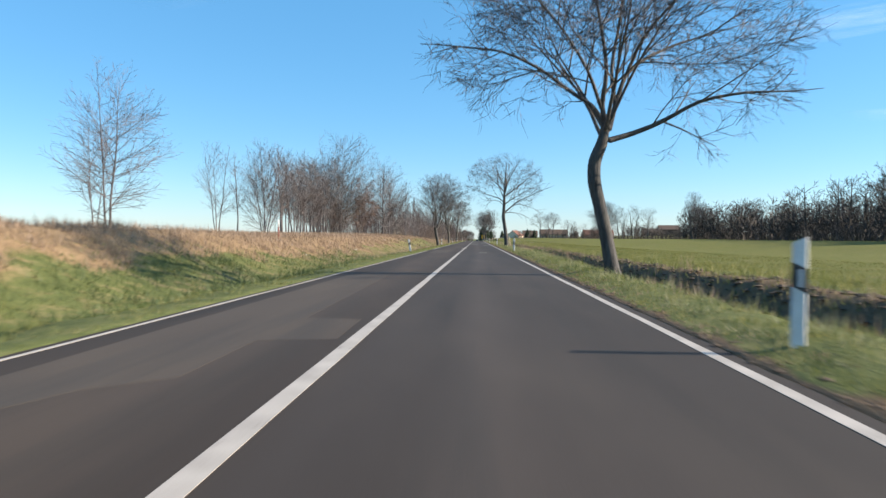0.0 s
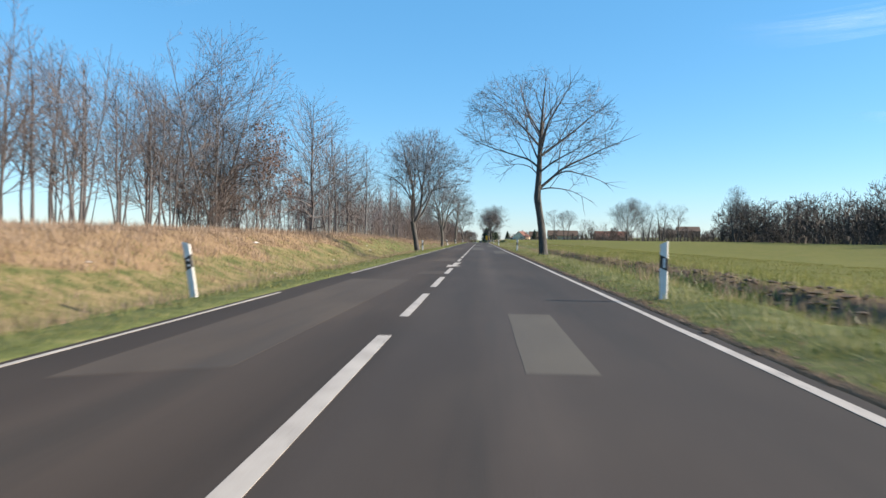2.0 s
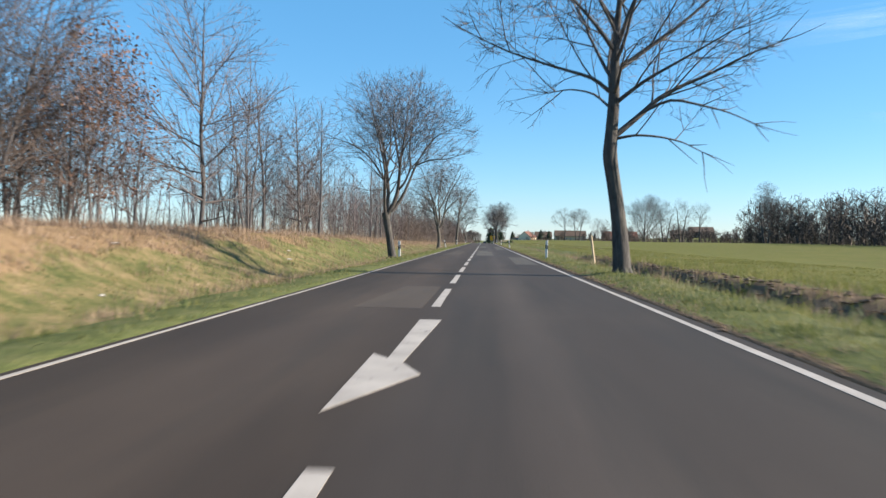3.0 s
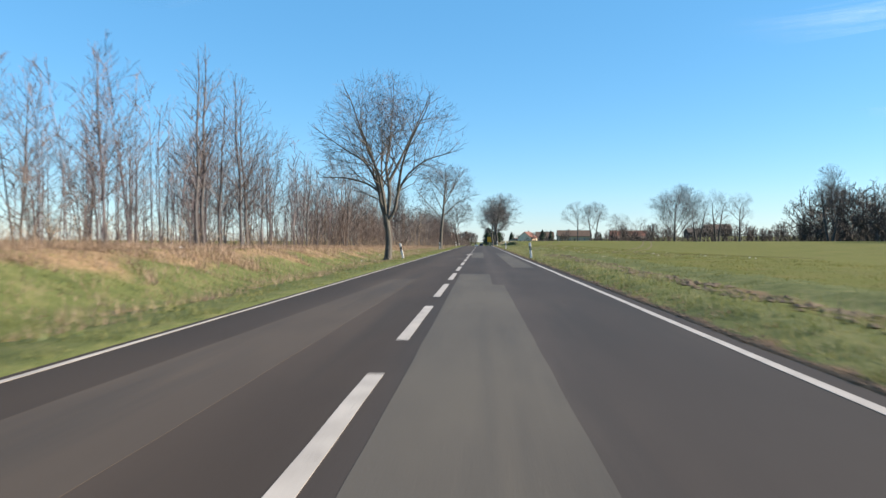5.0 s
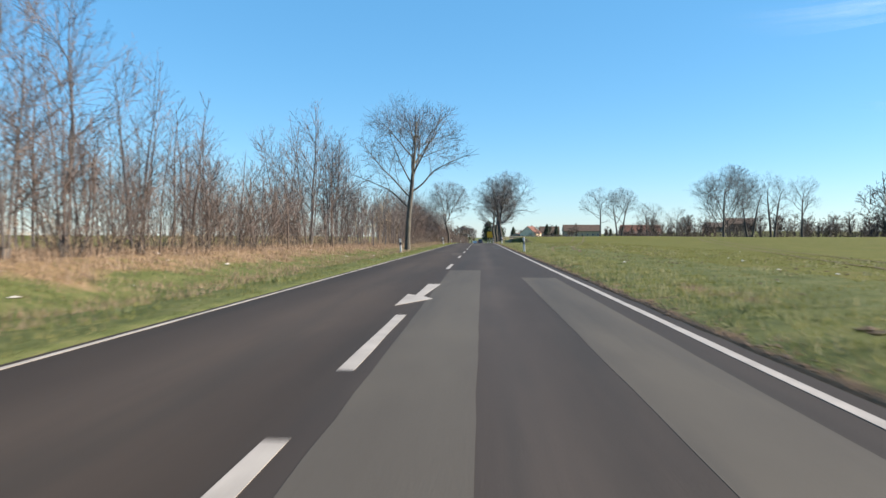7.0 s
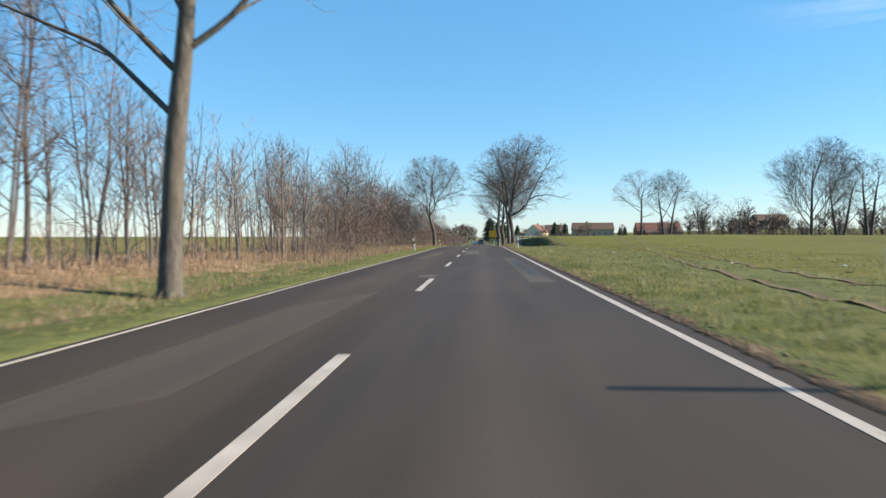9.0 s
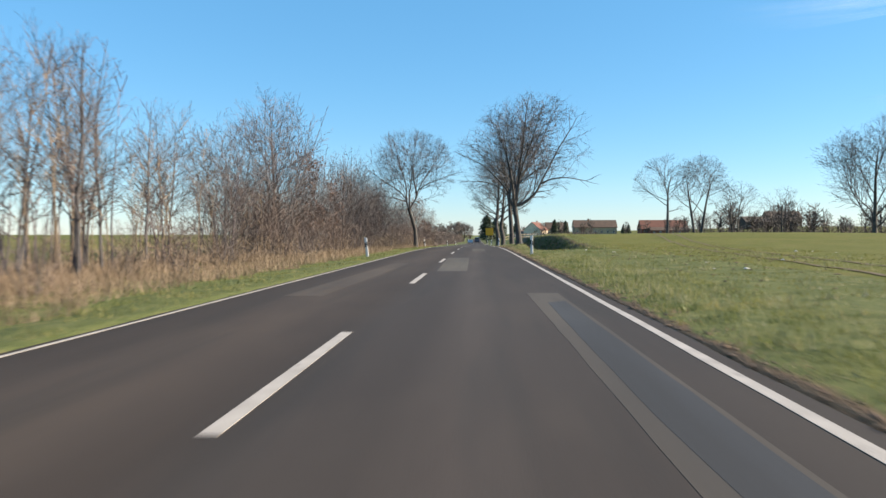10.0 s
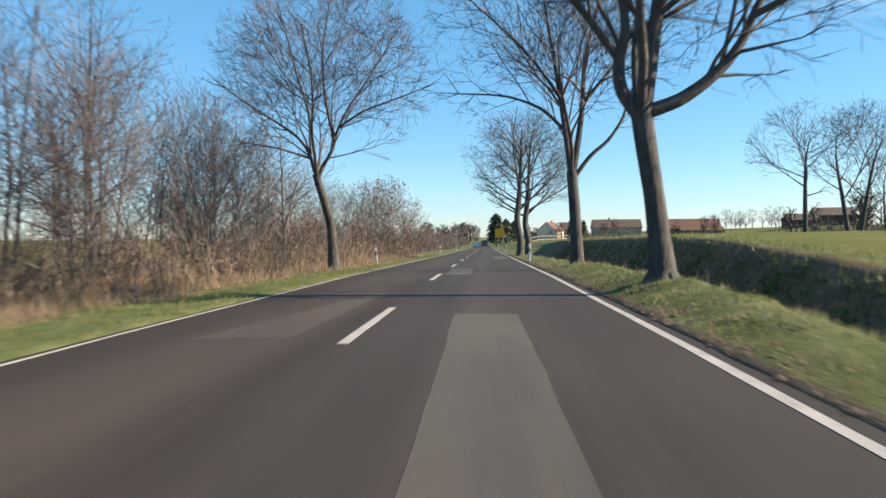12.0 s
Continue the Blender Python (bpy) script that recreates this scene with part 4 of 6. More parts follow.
roadside_tree(-5.16, 294.2, 16, [(0, 0, 0), (-0.05, 0, 1.2), (-0.1, 0, 2.1), (-0.5, 0, 3.5), (-0.78, 0, 4.3)],
              [0.29, 0.225, 0.205, 0.19, 0.15], (-0.6, 0, 8.4), (4.9, 4.5, 4.2), [(0.97, 90, 50, 0.08), (0.98, 270, 50, 0.08)],
              "bare leaning avenue tree before a thicket", 0.98, None, 0.1, 0.28,
              [([(-0.7, 0, 4.05), (-0.88, 0, 4.6), (-1.05, 0, 5.3), (-1.6, 0.1, 6.0), (-2.6, 0.1, 6.7), (-3.6, 0, 7.3), (-4.8, 0, 8.2)], 0.1, 0.03),
               ([(-0.7, 0, 4.05), (-0.5, 0, 4.6), (-0.05, -0.1, 5.2), (0.25, -0.1, 6.3), (0.7, 0, 7.2), (1.4, 0.1, 8.2), (2.4, 0.2, 9.8)], 0.11, 0.03),
               ([(-1.0, 0, 5.2), (-1.1, 0.4, 7.0), (-1.8, 0.6, 9.0), (-2.3, 0.8, 11.0)], 0.085, 0.03),
               ([(0.1, -0.1, 5.7), (-0.2, -0.5, 7.4), (-0.3, -0.7, 9.4), (0.1, -0.8, 11.5)], 0.085, 0.03),
               ([(0.25, -0.1, 6.3), (1.4, -0.3, 7.0), (2.6, -0.3, 7.4), (3.9, -0.2, 7.9)], 0.065, 0.025),
               ([(-0.95, 0, 5.0), (-2.2, -0.6, 5.4), (-3.5, -1.0, 5.6)], 0.06, 0.025)], False, 1.2)
roadside_tree(4.95, 277.7, 17, [(0, 0, 0), (-0.08, 0, 0.9), (-0.17, 0, 1.7), (-0.33, 0, 2.7), (-0.42, 0, 3.4)],
              [0.3, 0.225, 0.205, 0.215, 0.22], (1.0, 0.3, 8.2), (5.7, 5.2, 4.4), [(0.96, 100, 50, 0.11), (0.98, 262, 52, 0.11)],
              "bare avenue tree with one big low limb beside the deep ditch", 0.84, None, 0.45, 0.25,
              [([(-0.4, 0, 3.2), (-0.8, 0, 3.75), (-0.84, 0, 4.3), (-0.67, 0, 4.9), (-0.75, 0.1, 5.6), (-1.0, 0.2, 7.2), (-1.6, 0.3, 9.2)], 0.16, 0.04),
               ([(-0.38, 0, 3.2), (-0.2, 0, 4.4), (-0.05, 0, 5.5), (0.1, 0.1, 7.2), (0.4, 0.2, 9.4), (0.6, 0.2, 11.4)], 0.19, 0.04),
               ([(-0.3, 0, 3.3), (0.3, 0, 3.5), (0.8, 0, 3.83), (1.25, 0, 4.25), (1.55, 0, 4.7), (1.8, 0, 5.3), (2.4, 0.1, 6.4), (3.2, 0.2, 8.0), (4.2, 0.3, 9.6)], 0.15, 0.035),
               ([(1.7, 0, 5.1), (2.6, -0.4, 5.5), (3.8, -0.6, 5.6), (5.4, -0.5, 5.3)], 0.08, 0.025),
               ([(-0.05, 0, 5.4), (0.8, 0.8, 6.8), (1.8, 1.4, 8.4), (2.6, 1.8, 10.4)], 0.1, 0.03),
               ([(-0.8, 0, 4.3), (-1.7, -0.3, 5.4), (-2.9, -0.5, 6.6), (-4.2, -0.6, 7.2)], 0.09, 0.025),
               ([(-0.1, 0, 5.2), (0.2, -1.0, 6.6), (0.8, -2.4, 8.2), (1.2, -3.4, 9.8)], 0.09, 0.03)], False, 1.4)
roadside_tree(4.95, 290.2, 18, [(0, 0, 0), (-0.06, 0, 1.4), (-0.12, 0, 2.5), (-0.2, 0, 3.5)],
              [0.26, 0.22, 0.21, 0.2], (-0.6, 0, 8.3), (5.3, 4.9, 4.4), [(0.97, 95, 55, 0.09), (0.98, 268, 55, 0.09)],
              "bare straight avenue tree beside the deep ditch", 0.84, None, 0.25, 0.22,
              [([(-0.2, 0, 3.4), (-0.45, 0, 5.3), (-0.66, 0.1, 6.75), (-1.0, 0.1, 8.7), (-1.3, 0.2, 11.0)], 0.14, 0.035),
               ([(-0.15, 0, 3.4), (0.2, 0, 5.6), (0.3, 0, 7.8), (0.8, 0.1, 9.5), (1.1, 0.2, 11.2)], 0.13, 0.035),
               ([(-0.15, 0, 3.2), (0.5, 0, 4.1), (1.15, 0, 4.6), (1.7, 0, 5.4), (2.1, 0, 6.7), (2.8, 0.1, 8.2)], 0.09, 0.03),
               ([(-0.4, 0, 5.0), (-1.3, 0, 5.9), (-2.6, 0.1, 6.4), (-4.4, 0.1, 6.5)], 0.075, 0.025),
               ([(-0.55, 0, 6.2), (-1.6, -0.3, 7.6), (-2.8, -0.4, 8.8), (-3.9, -0.4, 9.8)], 0.08, 0.025),
               ([(0.22, 0, 6.0), (1.2, -0.2, 7.2), (2.3, -0.3, 8.6), (3.2, -0.3, 9.6)], 0.075, 0.025)], False, 1.1)
for k, (x, y, s, h) in enumerate(((4.55, 325.0, 19, 13.0), (5.4, 327.5, 20, 12.0), (-8.5, 640, 24, 12.0), (-13, 648, 26, 11.0), (-5, 655, 28, 11.0))):
    roadside_tree(x, y, s, [(0, 0, 0), (0.05, 0, h * 0.12), (-0.3, 0, h * 0.24), (-0.1, 0, h * 0.36), (0.1, 0, h * 0.6), (0.2, 0, h * 0.85)], [0.35, 0.3, 0.27, 0.24, 0.15, 0.05],
                  (0, 0, h * 0.66), (h * 0.42, h * 0.4, h * 0.36), spread_limbs(s, 17 if y < 340 else 12, 0.5, 0.98, 0.11, (8, 52)), "bare avenue tree farther along the road", 1.05, None, 0.1, 0.25)


# ---- young trees, shrubs and thicket on the left ----
def sapling(seed, h, spread, stems, twig, label, gap=0.3, leafy=0.0, low=0.16, rise=(28, 58), lean=0.08, lift=0.2):
    rnd = random.Random(seed)
    pl = Plant(seed, (0, 0, h * 0.54), (spread, spread, h * 0.5), 0.0065, 0.0, lift, 1.0, 3)
    pl.keep = 1
    for s in range(stems):
        a = s * 6.28 / stems + rnd.uniform(-0.6, 0.6)
        o = 0.15 * (stems > 1)
        off = rnd.uniform(0.4, 1.0) * lean * (1 + 0.9 * (stems > 1)) * h
        hh = h * rnd.uniform(0.8, 1.0) if s else h
        pts = [(math.cos(a) * o, math.sin(a) * o, -0.1)]
        for k in (0.2, 0.4, 0.6, 0.8, 1.0):
            pts.append((math.cos(a) * (o + off * k) + rnd.gauss(0, 0.07), math.sin(a) * (o + off * k) + rnd.gauss(0, 0.07), hh * k))
        r = 0.0088 * h * rnd.uniform(0.8, 1.1) / stems ** 0.4
        sm, rr = pl.stem(pts, [r * 1.25, r, r * 0.85, r * 0.62, r * 0.38, 0.01])
        n = int(h * (2.3 if spread < 4 else 3.2) / stems ** 0.6)
        for i in range(n):
            k = low + (0.97 - low) * (i + rnd.random()) / n
            j = min(len(sm) - 2, int(k * (len(sm) - 1)))
            start = sm[j] + (sm[j + 1] - sm[j]) * rnd.random()
            e = radians(rnd.uniform(*rise) + 26 * (k - 0.4))
            b = i * 2.4 + rnd.uniform(-0.5, 0.5)
            d = np.array([math.cos(b) * math.cos(e), math.sin(b) * math.cos(e), math.sin(e)])
            reach = pl.reach(start, d)
            if reach > 0.25:
                pl.spray(start, d, min(reach, h * 0.5) * rnd.uniform(0.75, 1.08), max(0.016, rr[j] * 0.5), 1, gap)
    return assemble("young_tree", pl, Matrix.Translation((0, 0, -200)), twig, label, leafy, 0.11, 5, True, M_YOUNG, M_YOUNG)


def shrub(seed, h, spread, stems, twig, label, leafy=0.0):
    rnd = random.Random(seed)
    pl = Plant(seed, (0, 0, h * 0.5), (spread, spread, h * 0.52), 0.0065, 0.0, 0.12, 1.0, 3)
    for s in range(stems):
        a = s * 2.4 + rnd.uniform(-0.5, 0.5)
        e = radians(rnd.uniform(58, 86))
        d = np.array([math.cos(a) * math.cos(e), math.sin(a) * math.cos(e), math.sin(e)])
        o = np.array([math.cos(a) * 0.35 * rnd.random(), math.sin(a) * 0.35 * rnd.random(), -0.1])
        pl.limbs.append([])
        pl.spray(o, d, h * rnd.uniform(0.6, 1.0), 0.017, 1, 0.36)
    ob = assemble("shrub", pl, Matrix.Translation((0, 0, -200)), twig, label, leafy, 0.05, 5, True)
    return tagged(ob, "", "shrub")


def place_copy(src, x, y, turn, size):
    z = float(height(x, y)) - 0.05
    return copy_thing(src, Matrix.Translation((x, y, z)) @ Matrix.Rotation(turn, 4, "Z") @ Matrix.Scale(size, 4))


KINDS = {
    "slim": [sapling(s, 9.5, 2.0, 1, M_TWIG_GREY, "slender bare young tree in a row of saplings", 0.3, 0.0, 0.2, (35, 62)) for s in (31, 32, 33)],
    "multi": [sapling(s, 9.5, 3.2, 3, M_TWIG_GREY, "bare young tree with several stems", 0.3) for s in (34, 35, 36)],
    "dome": [sapling(s, 8.5, 4.3, 5, M_TWIG_GREY, "bare many-stemmed tree with a domed crown", 0.3, 0.0, 0.08, (34, 66), 0.19, 0.12) for s in (52, 53)],
    "dense": [sapling(s, 11.0, 5.6, 4, M_WOODS, "bare brown twiggy tree in a dense clump", 0.3, 0.0, 0.05, (18, 52), 0.15, 0.14) for s in (37, 38)],
    "leafy": [sapling(s, 10.0, 3.4, 2, M_TWIG_RED, "tree that still holds withered brown leaves", 0.28, 0.14, 0.08) for s in (39, 40)],
    "wide": [sapling(s, 11.5, 5.4, n, M_TWIG_GREY, "bare wide-crowned tree on the bank", 0.3, 0.0, 0.07, (8, 46), 0.06, 0.18) for s, n in ((41, 1), (42, 2))],
    "shrub": [shrub(s, 4.6, 1.9, 11, M_TWIG_RED, "bare reddish-brown shrub in a hedge") for s in (43, 44, 45)],
    "thin": [shrub(s, 3.6, 1.4, 5, M_TWIG_GREY, "thin grey undergrowth shrub") for s in (48, 49)],
    "low": [shrub(s, 2.6, 1.3, 9, M_TWIG_RED, "low bare bramble shrub") for s in (46, 47)],
}
SOURCES = [ob for kind in KINDS.values() for ob in kind]
PLANTING = random.Random(71)


def plant(kind, x, y, size=1.0):
    return place_copy(PLANTING.choice(KINDS[kind]), x, y, PLANTING.uniform(0, 6.28), size * PLANTING.uniform(0.92, 1.08))


# single trees on the bank
for kind, x, y, size in (("wide", -28.8, 54.0, 1.12), ("multi", -20.5, 56.0, 0.75), ("dome", -17.1, 58.4, 0.98), ("dome", -17.5, 58.9, 0.85), ("slim", -16.4, 61.0, 0.8), ("slim", -23.0, 68.0, 0.9), ("multi", -26.0, 47.0, 0.8),
                         ("shrub", -17.0, 86.5, 1.2), ("shrub", -14.8, 90.0, 1.2), ("shrub", -19.0, 91.0, 1.3), ("dense", -19.0, 84.0, 0.95), ("dense", -16.5, 88.0, 1.12), ("dense", -20.0, 91.0, 1.05), ("dense", -18.0, 91.5, 1.0), ("leafy", -14.2, 91.0, 0.8), ("leafy", -14.0, 93.5, 0.62), ("dense", -17.5, 94.5, 0.85),
                         ("slim", -11.8, 104.0, 1.05), ("multi", -15.0, 107.0, 0.9), ("wide", -13.0, 116.0, 0.85), ("slim", -10.5, 112.0, 0.95), ("multi", -12.0, 124.0, 0.85),
                         ("multi", -14.0, 158.5, 0.85), ("multi", -11.0, 171.0, 0.85), ("multi", -12.5, 176.0, 0.9),
                         ("multi", -12.0, 206.5, 1.1), ("slim", -12.3, 208.0, 1.1), ("multi", -11.6, 212.6, 1.05), ("multi", -12.4, 214.3, 0.95), ("multi", -11.8, 216.5, 1.0), ("slim", -12.5, 218.6, 1.05), ("multi", -12.0, 221.3, 0.95), ("multi", -12.2, 229.0, 0.7), ("multi", -15.5, 211.0, 1.1), ("multi", -16.0, 217.0, 1.0), ("wide", -12.0, 95.7, 0.9), ("multi", -12.0, 102.0, 1.05), ("slim", -12.3, 105.8, 0.8), ("multi", -12.0, 114.0, 0.75), ("slim", -12.0, 148.0, 0.85), ("multi", -12.6, 149.6, 0.75), ("slim", -11.5, 140.0, 0.95), ("slim", -11.8, 141.4, 1.0), ("slim", -11.0, 144.2, 0.9),
                         ("multi", -9.8, 250.0, 0.65), ("dome", -10.0, 258.5, 0.98), ("leafy", -9.2, 264.0, 0.66), ("multi", -12.0, 268.0, 0.8),
                         ("dome", -9.0, 281.5, 0.84), ("multi", -10.5, 285.0, 0.9), ("dome", -8.6, 289.0, 0.86), ("multi", -11.5, 293.0, 0.85), ("leafy", -10.0, 344.0, 0.86), ("leafy", -11.8, 342.0, 0.84), ("leafy", -8.3, 350.0, 0.72), ("dome", -10.4, 345.0, 0.98), ("dome", -12.6, 341.0, 0.95), ("dense", -8.2, 356.0, 0.55), ("shrub", -10.5, 341.0, 1.2), ("shrub", -12.5, 339.0, 1.2), ("shrub", -8.4, 348.0, 1.1), ("dense", -15.5, 334.0, 0.75), ("shrub", -9.6, 263.0, 0.8), ("shrub", -9.8, 273.0, 0.85), ("shrub", -9.2, 282.0, 0.8), ("shrub", -10.0, 290.0, 0.85), ("dome", -10.5, 276.5, 0.86), ("dome", -12.0, 290.5, 0.92), ("wide", -11.0, 262.0, 0.8), ("wide", -11.0, 247.0, 0.6), ("multi", -11.5, 242.0, 0.75), ("multi", -10.8, 237.5, 0.75)):
    plant(kind, x, y, size)
for k in range(17):
    plant("slim" if k % 3 else "multi", -PLANTING.uniform(15.0, 22), 68 + k * 0.95, PLANTING.uniform(0.75, 1.0))
for k in range(15):
    plant("shrub", -PLANTING.uniform(9.5, 14), 254 + k * 1.5, PLANTING.uniform(0.9, 1.3))
for kind, x, y, size in (("dome", -10.9, 254.0, 0.8), ("wide", -10.6, 284.5, 0.76), ("wide", -11.6, 296.0, 0.74), ("wide", -9.4, 301.0, 0.66), ("dome", -9.8, 293.0, 0.84)):
    plant(kind, x, y, size)
# rows of saplings
for k in range(32):
    y = 112 + k * 2.8 + PLANTING.uniform(-0.9, 0.9)
    plant("slim" if k % 3 else "multi", -PLANTING.uniform(10.5, 17) - (2 if y < 130 else 0), y, PLANTING.uniform(0.55, 0.82))
for k in range(16):
    y = 96 + k * 7 + PLANTING.uniform(-2, 2)
    plant("multi" if k % 2 else "slim", -PLANTING.uniform(18, 27), y, PLANTING.uniform(0.7, 1.0))
for k in range(16):
    plant("slim", -PLANTING.uniform(8.5, 13), 216 + k * 1.9 + PLANTING.uniform(-0.6, 0.6), PLANTING.uniform(0.5, 0.72))
# hedge of shrubs
for k in range(30):
    y = 166 + k * 1.6
    plant("shrub", -PLANTING.uniform(9.5, 15), y, PLANTING.uniform(0.7, 1.1))
for k in range(14):
    y = 254 + k * 3.6
    plant("shrub", -PLANTING.uniform(8.0, 13), y, PLANTING.uniform(0.5, 0.85))
for k in range(26):
    plant("low", -PLANTING.uniform(6.5, 11), 232 + k * 3.4, PLANTING.uniform(0.6, 1.1))
for k in range(40):
    plant("thin" if k % 2 else "low", -PLANTING.uniform(5.9, 9.5), 230 + k * 1.85, PLANTING.uniform(0.4, 0.65))
for k in range(12):
    plant("multi" if k % 3 else "slim", -PLANTING.uniform(8.6, 13.5), 262 + k * 3.4, PLANTING.uniform(0.6, 0.85))
    plant("shrub", -PLANTING.uniform(8.5, 13), 290 + k * 2.4, PLANTING.uniform(0.6, 0.9))
for k in range(40):
    plant("shrub", -PLANTING.uniform(7, 13), 304 + k * 4.0, PLANTING.uniform(0.6, 1.05))
for k in range(46):
    plant("low" if k % 2 else "thin", -PLANTING.uniform(10.5, 19), 106 + k * 2.6, PLANTING.uniform(0.7, 1.3))
for k in range(9):
    plant("low", -PLANTING.uniform(13, 20), 84 + k * 3.2, PLANTING.uniform(0.7, 1.2))

for kind, x, y, size in (("wide", -13.0, 315.0, 0.62), ("dome", -12.2, 308.0, 0.8), ("dome", -11.0, 322.0, 0.75), ("shrub", -9.5, 306.0, 1.0), ("shrub", -10.5, 313.0, 1.1)):
    plant(kind, x, y, size)

for ob in [o for src in SOURCES for o in (*src.children_recursive, src)]:
    bpy.data.objects.remove(ob)


# ---- brush and thin whips that nobody could count ----
def brush(name, n, x0, x1, y0, y1, h, r, material, label, seed, category="undergrowth", patchy=0.5):
    """Tangled undergrowth: leaning stems with a few side twigs."""
    rnd = random.Random(seed)
    segs = []
    while n:
        x, y = rnd.uniform(x0, x1), rnd.uniform(y0, y1)
        k = noise.noise(Vector((x / 3.5, y / 3.5, seed)))
        if k * patchy + rnd.random() < 0.25:
            continue
        n -= 1
        p = np.array([x, y, float(height(x, y)) - 0.05])
        tall = h * rnd.uniform(0.5, 1.0) * (0.8 + 0.5 * k)
        d = np.array([rnd.gauss(0, 0.22), rnd.gauss(0, 0.22), 1.0])
        for i in range(3):
            d = d + np.array([rnd.gauss(0, 0.12), rnd.gauss(0, 0.12), 0])
            q = p + d * tall / 3
            segs.append((p, q, r * (1.2 - 0.3 * i), r * (0.9 - 0.3 * i)))
            for _ in range(2 if i else 1):
                e = np.array([rnd.gauss(0, 0.6), rnd.gauss(0, 0.6), rnd.uniform(0.3, 1.0)])
                segs.append((q, q + e * tall * rnd.uniform(0.15, 0.32), r * 0.7, r * 0.3))
            p = q
    return tagged(put(name, ribbons(name, segs, material)), label, category, "", "stuff")


def whips(name, n, x0, x1, y0, y1, h0, h1, r, material, label, seed, low=0.25):
    """A stand of thin upright saplings."""
    rnd = random.Random(seed)
    segs = []
    for _ in range(n):
        x, y = rnd.uniform(x0, x1), rnd.uniform(y0, y1)
        p = np.array([x, y, float(height(x, y)) - 0.05])
        h = rnd.uniform(h0, h1)
        rr = r * (0.4 + 0.6 * h / h1)
        d = np.array([rnd.gauss(0, 0.05), rnd.gauss(0, 0.05), 1.0])
        m = 9
        for i in range(m):
            d = d + np.array([rnd.gauss(0, 0.035), rnd.gauss(0, 0.035), 0])
            q = p + d * h / m
            segs.append((p, q, rr * (1 - i / m) + 0.008, rr * (1 - (i + 1) / m) + 0.008))
            if i / m >= low:
                for _ in range(3):
                    a, e = rnd.uniform(0, 6.28), rnd.uniform(0.7, 1.2)
                    c = np.array([math.cos(a) * math.cos(e), math.sin(a) * math.cos(e), math.sin(e)])
                    ln = h * rnd.uniform(0.1, 0.24) * (1.15 - 0.7 * i / m)
                    s = p + (q - p) * rnd.random()
                    b = s + c * ln
                    segs.append((s, b, 0.011, 0.007))
                    for _ in range(3):
                        f = s + (b - s) * rnd.uniform(0.3, 0.95)
                        segs.append((f, f + (c + np.array([rnd.gauss(0, 0.35), rnd.gauss(0, 0.35), 0.15])) * ln * rnd.uniform(0.25, 0.5), 0.008, 0.005))
            p = q
    return tagged(put(name, brushwork(name, segs, material, 0.02, 1.0)), label, "saplings", "", "stuff")


whips("sapling_stand", 90, -28, -14.0, 92, 126, 3.5, 7.0, 0.038, M_WHIP, "dense stand of thin grey-purple saplings", 301)
whips("sapling_stand", 150, -26, -11.0, 126, 172, 4.0, 7.8, 0.036, M_WHIP, "dense stand of thin grey-purple saplings", 302)
whips("sapling_stand", 70, -17, -9.5, 166, 206, 3.0, 6.5, 0.045, M_TWIG_RED, "thin reddish saplings behind the dry grass", 303)
whips("sapling_stand", 55, -15, -9.5, 222, 262, 2.5, 6.5, 0.035, M_WHIP, "pale thin saplings in the thicket", 304, 0.4)
whips("sapling_stand", 60, -13.5, -9.2, 226, 264, 3.2, 6.4, 0.03, M_BRUSH, "pale tan saplings in the hedge", 306, 0.3)
whips("sapling_stand", 45, -15, -7.5, 262, 335, 2.5, 6.0, 0.035, M_TWIG_RED, "thin brown saplings in the thicket", 305, 0.3)
brush("underbrush", 1500, -20, -11.0, 104, 176, 1.5, 0.012, M_BRUSH, "brown underbrush among the saplings", 311)
brush("underbrush", 900, -14.5, -9.0, 168, 232, 1.1, 0.012, M_BRUSH, "brown underbrush below the hedge", 312)
brush("underbrush", 1500, -13.5, -7.0, 240, 280, 1.2, 0.011, M_BRUSH, "tangled tan-brown underbrush of the thicket", 313)
brush("underbrush", 4200, -13.5, -6.0, 274, 340, 1.5, 0.012, M_BRUSH, "tangled tan-brown underbrush of the thicket", 314)
brush("underbrush", 2600, -15, -6.6, 304, 460, 3.4, 0.022, M_TWIG_RED, "bare brown roadside brush farther on", 315)
brush("underbrush", 1100, -15, -6.4, 455, 640, 4.2, 0.045, M_TWIG_RED, "bare brown brush along the road to the village", 322)
brush("field_hedge", 500, 18, 34, 402, 412, 1.6, 0.03, M_WOODS, "low bare hedge before the houses", 321, "hedge")
brush("field_hedge", 600, 38, 62, 343, 356, 1.7, 0.03, M_WOODS, "low bare hedge behind the field", 316, "hedge")
brush("field_hedge", 1700, 56, 135, 342, 372, 2.6, 0.035, M_WOODS, "low bare hedge behind the field", 317, "hedge")
brush("field_hedge", 900, 130, 240, 380, 410, 4.0, 0.045, M_WOODS, "low bare hedge behind the meadow", 318, "hedge")
brush("wood_edge", 3900, 94, 128, 150, 336, 5.5, 0.042, M_SHADED_BRUSH, "brushwood at the foot of the woods in painted shade", 319, "undergrowth", 0.2)


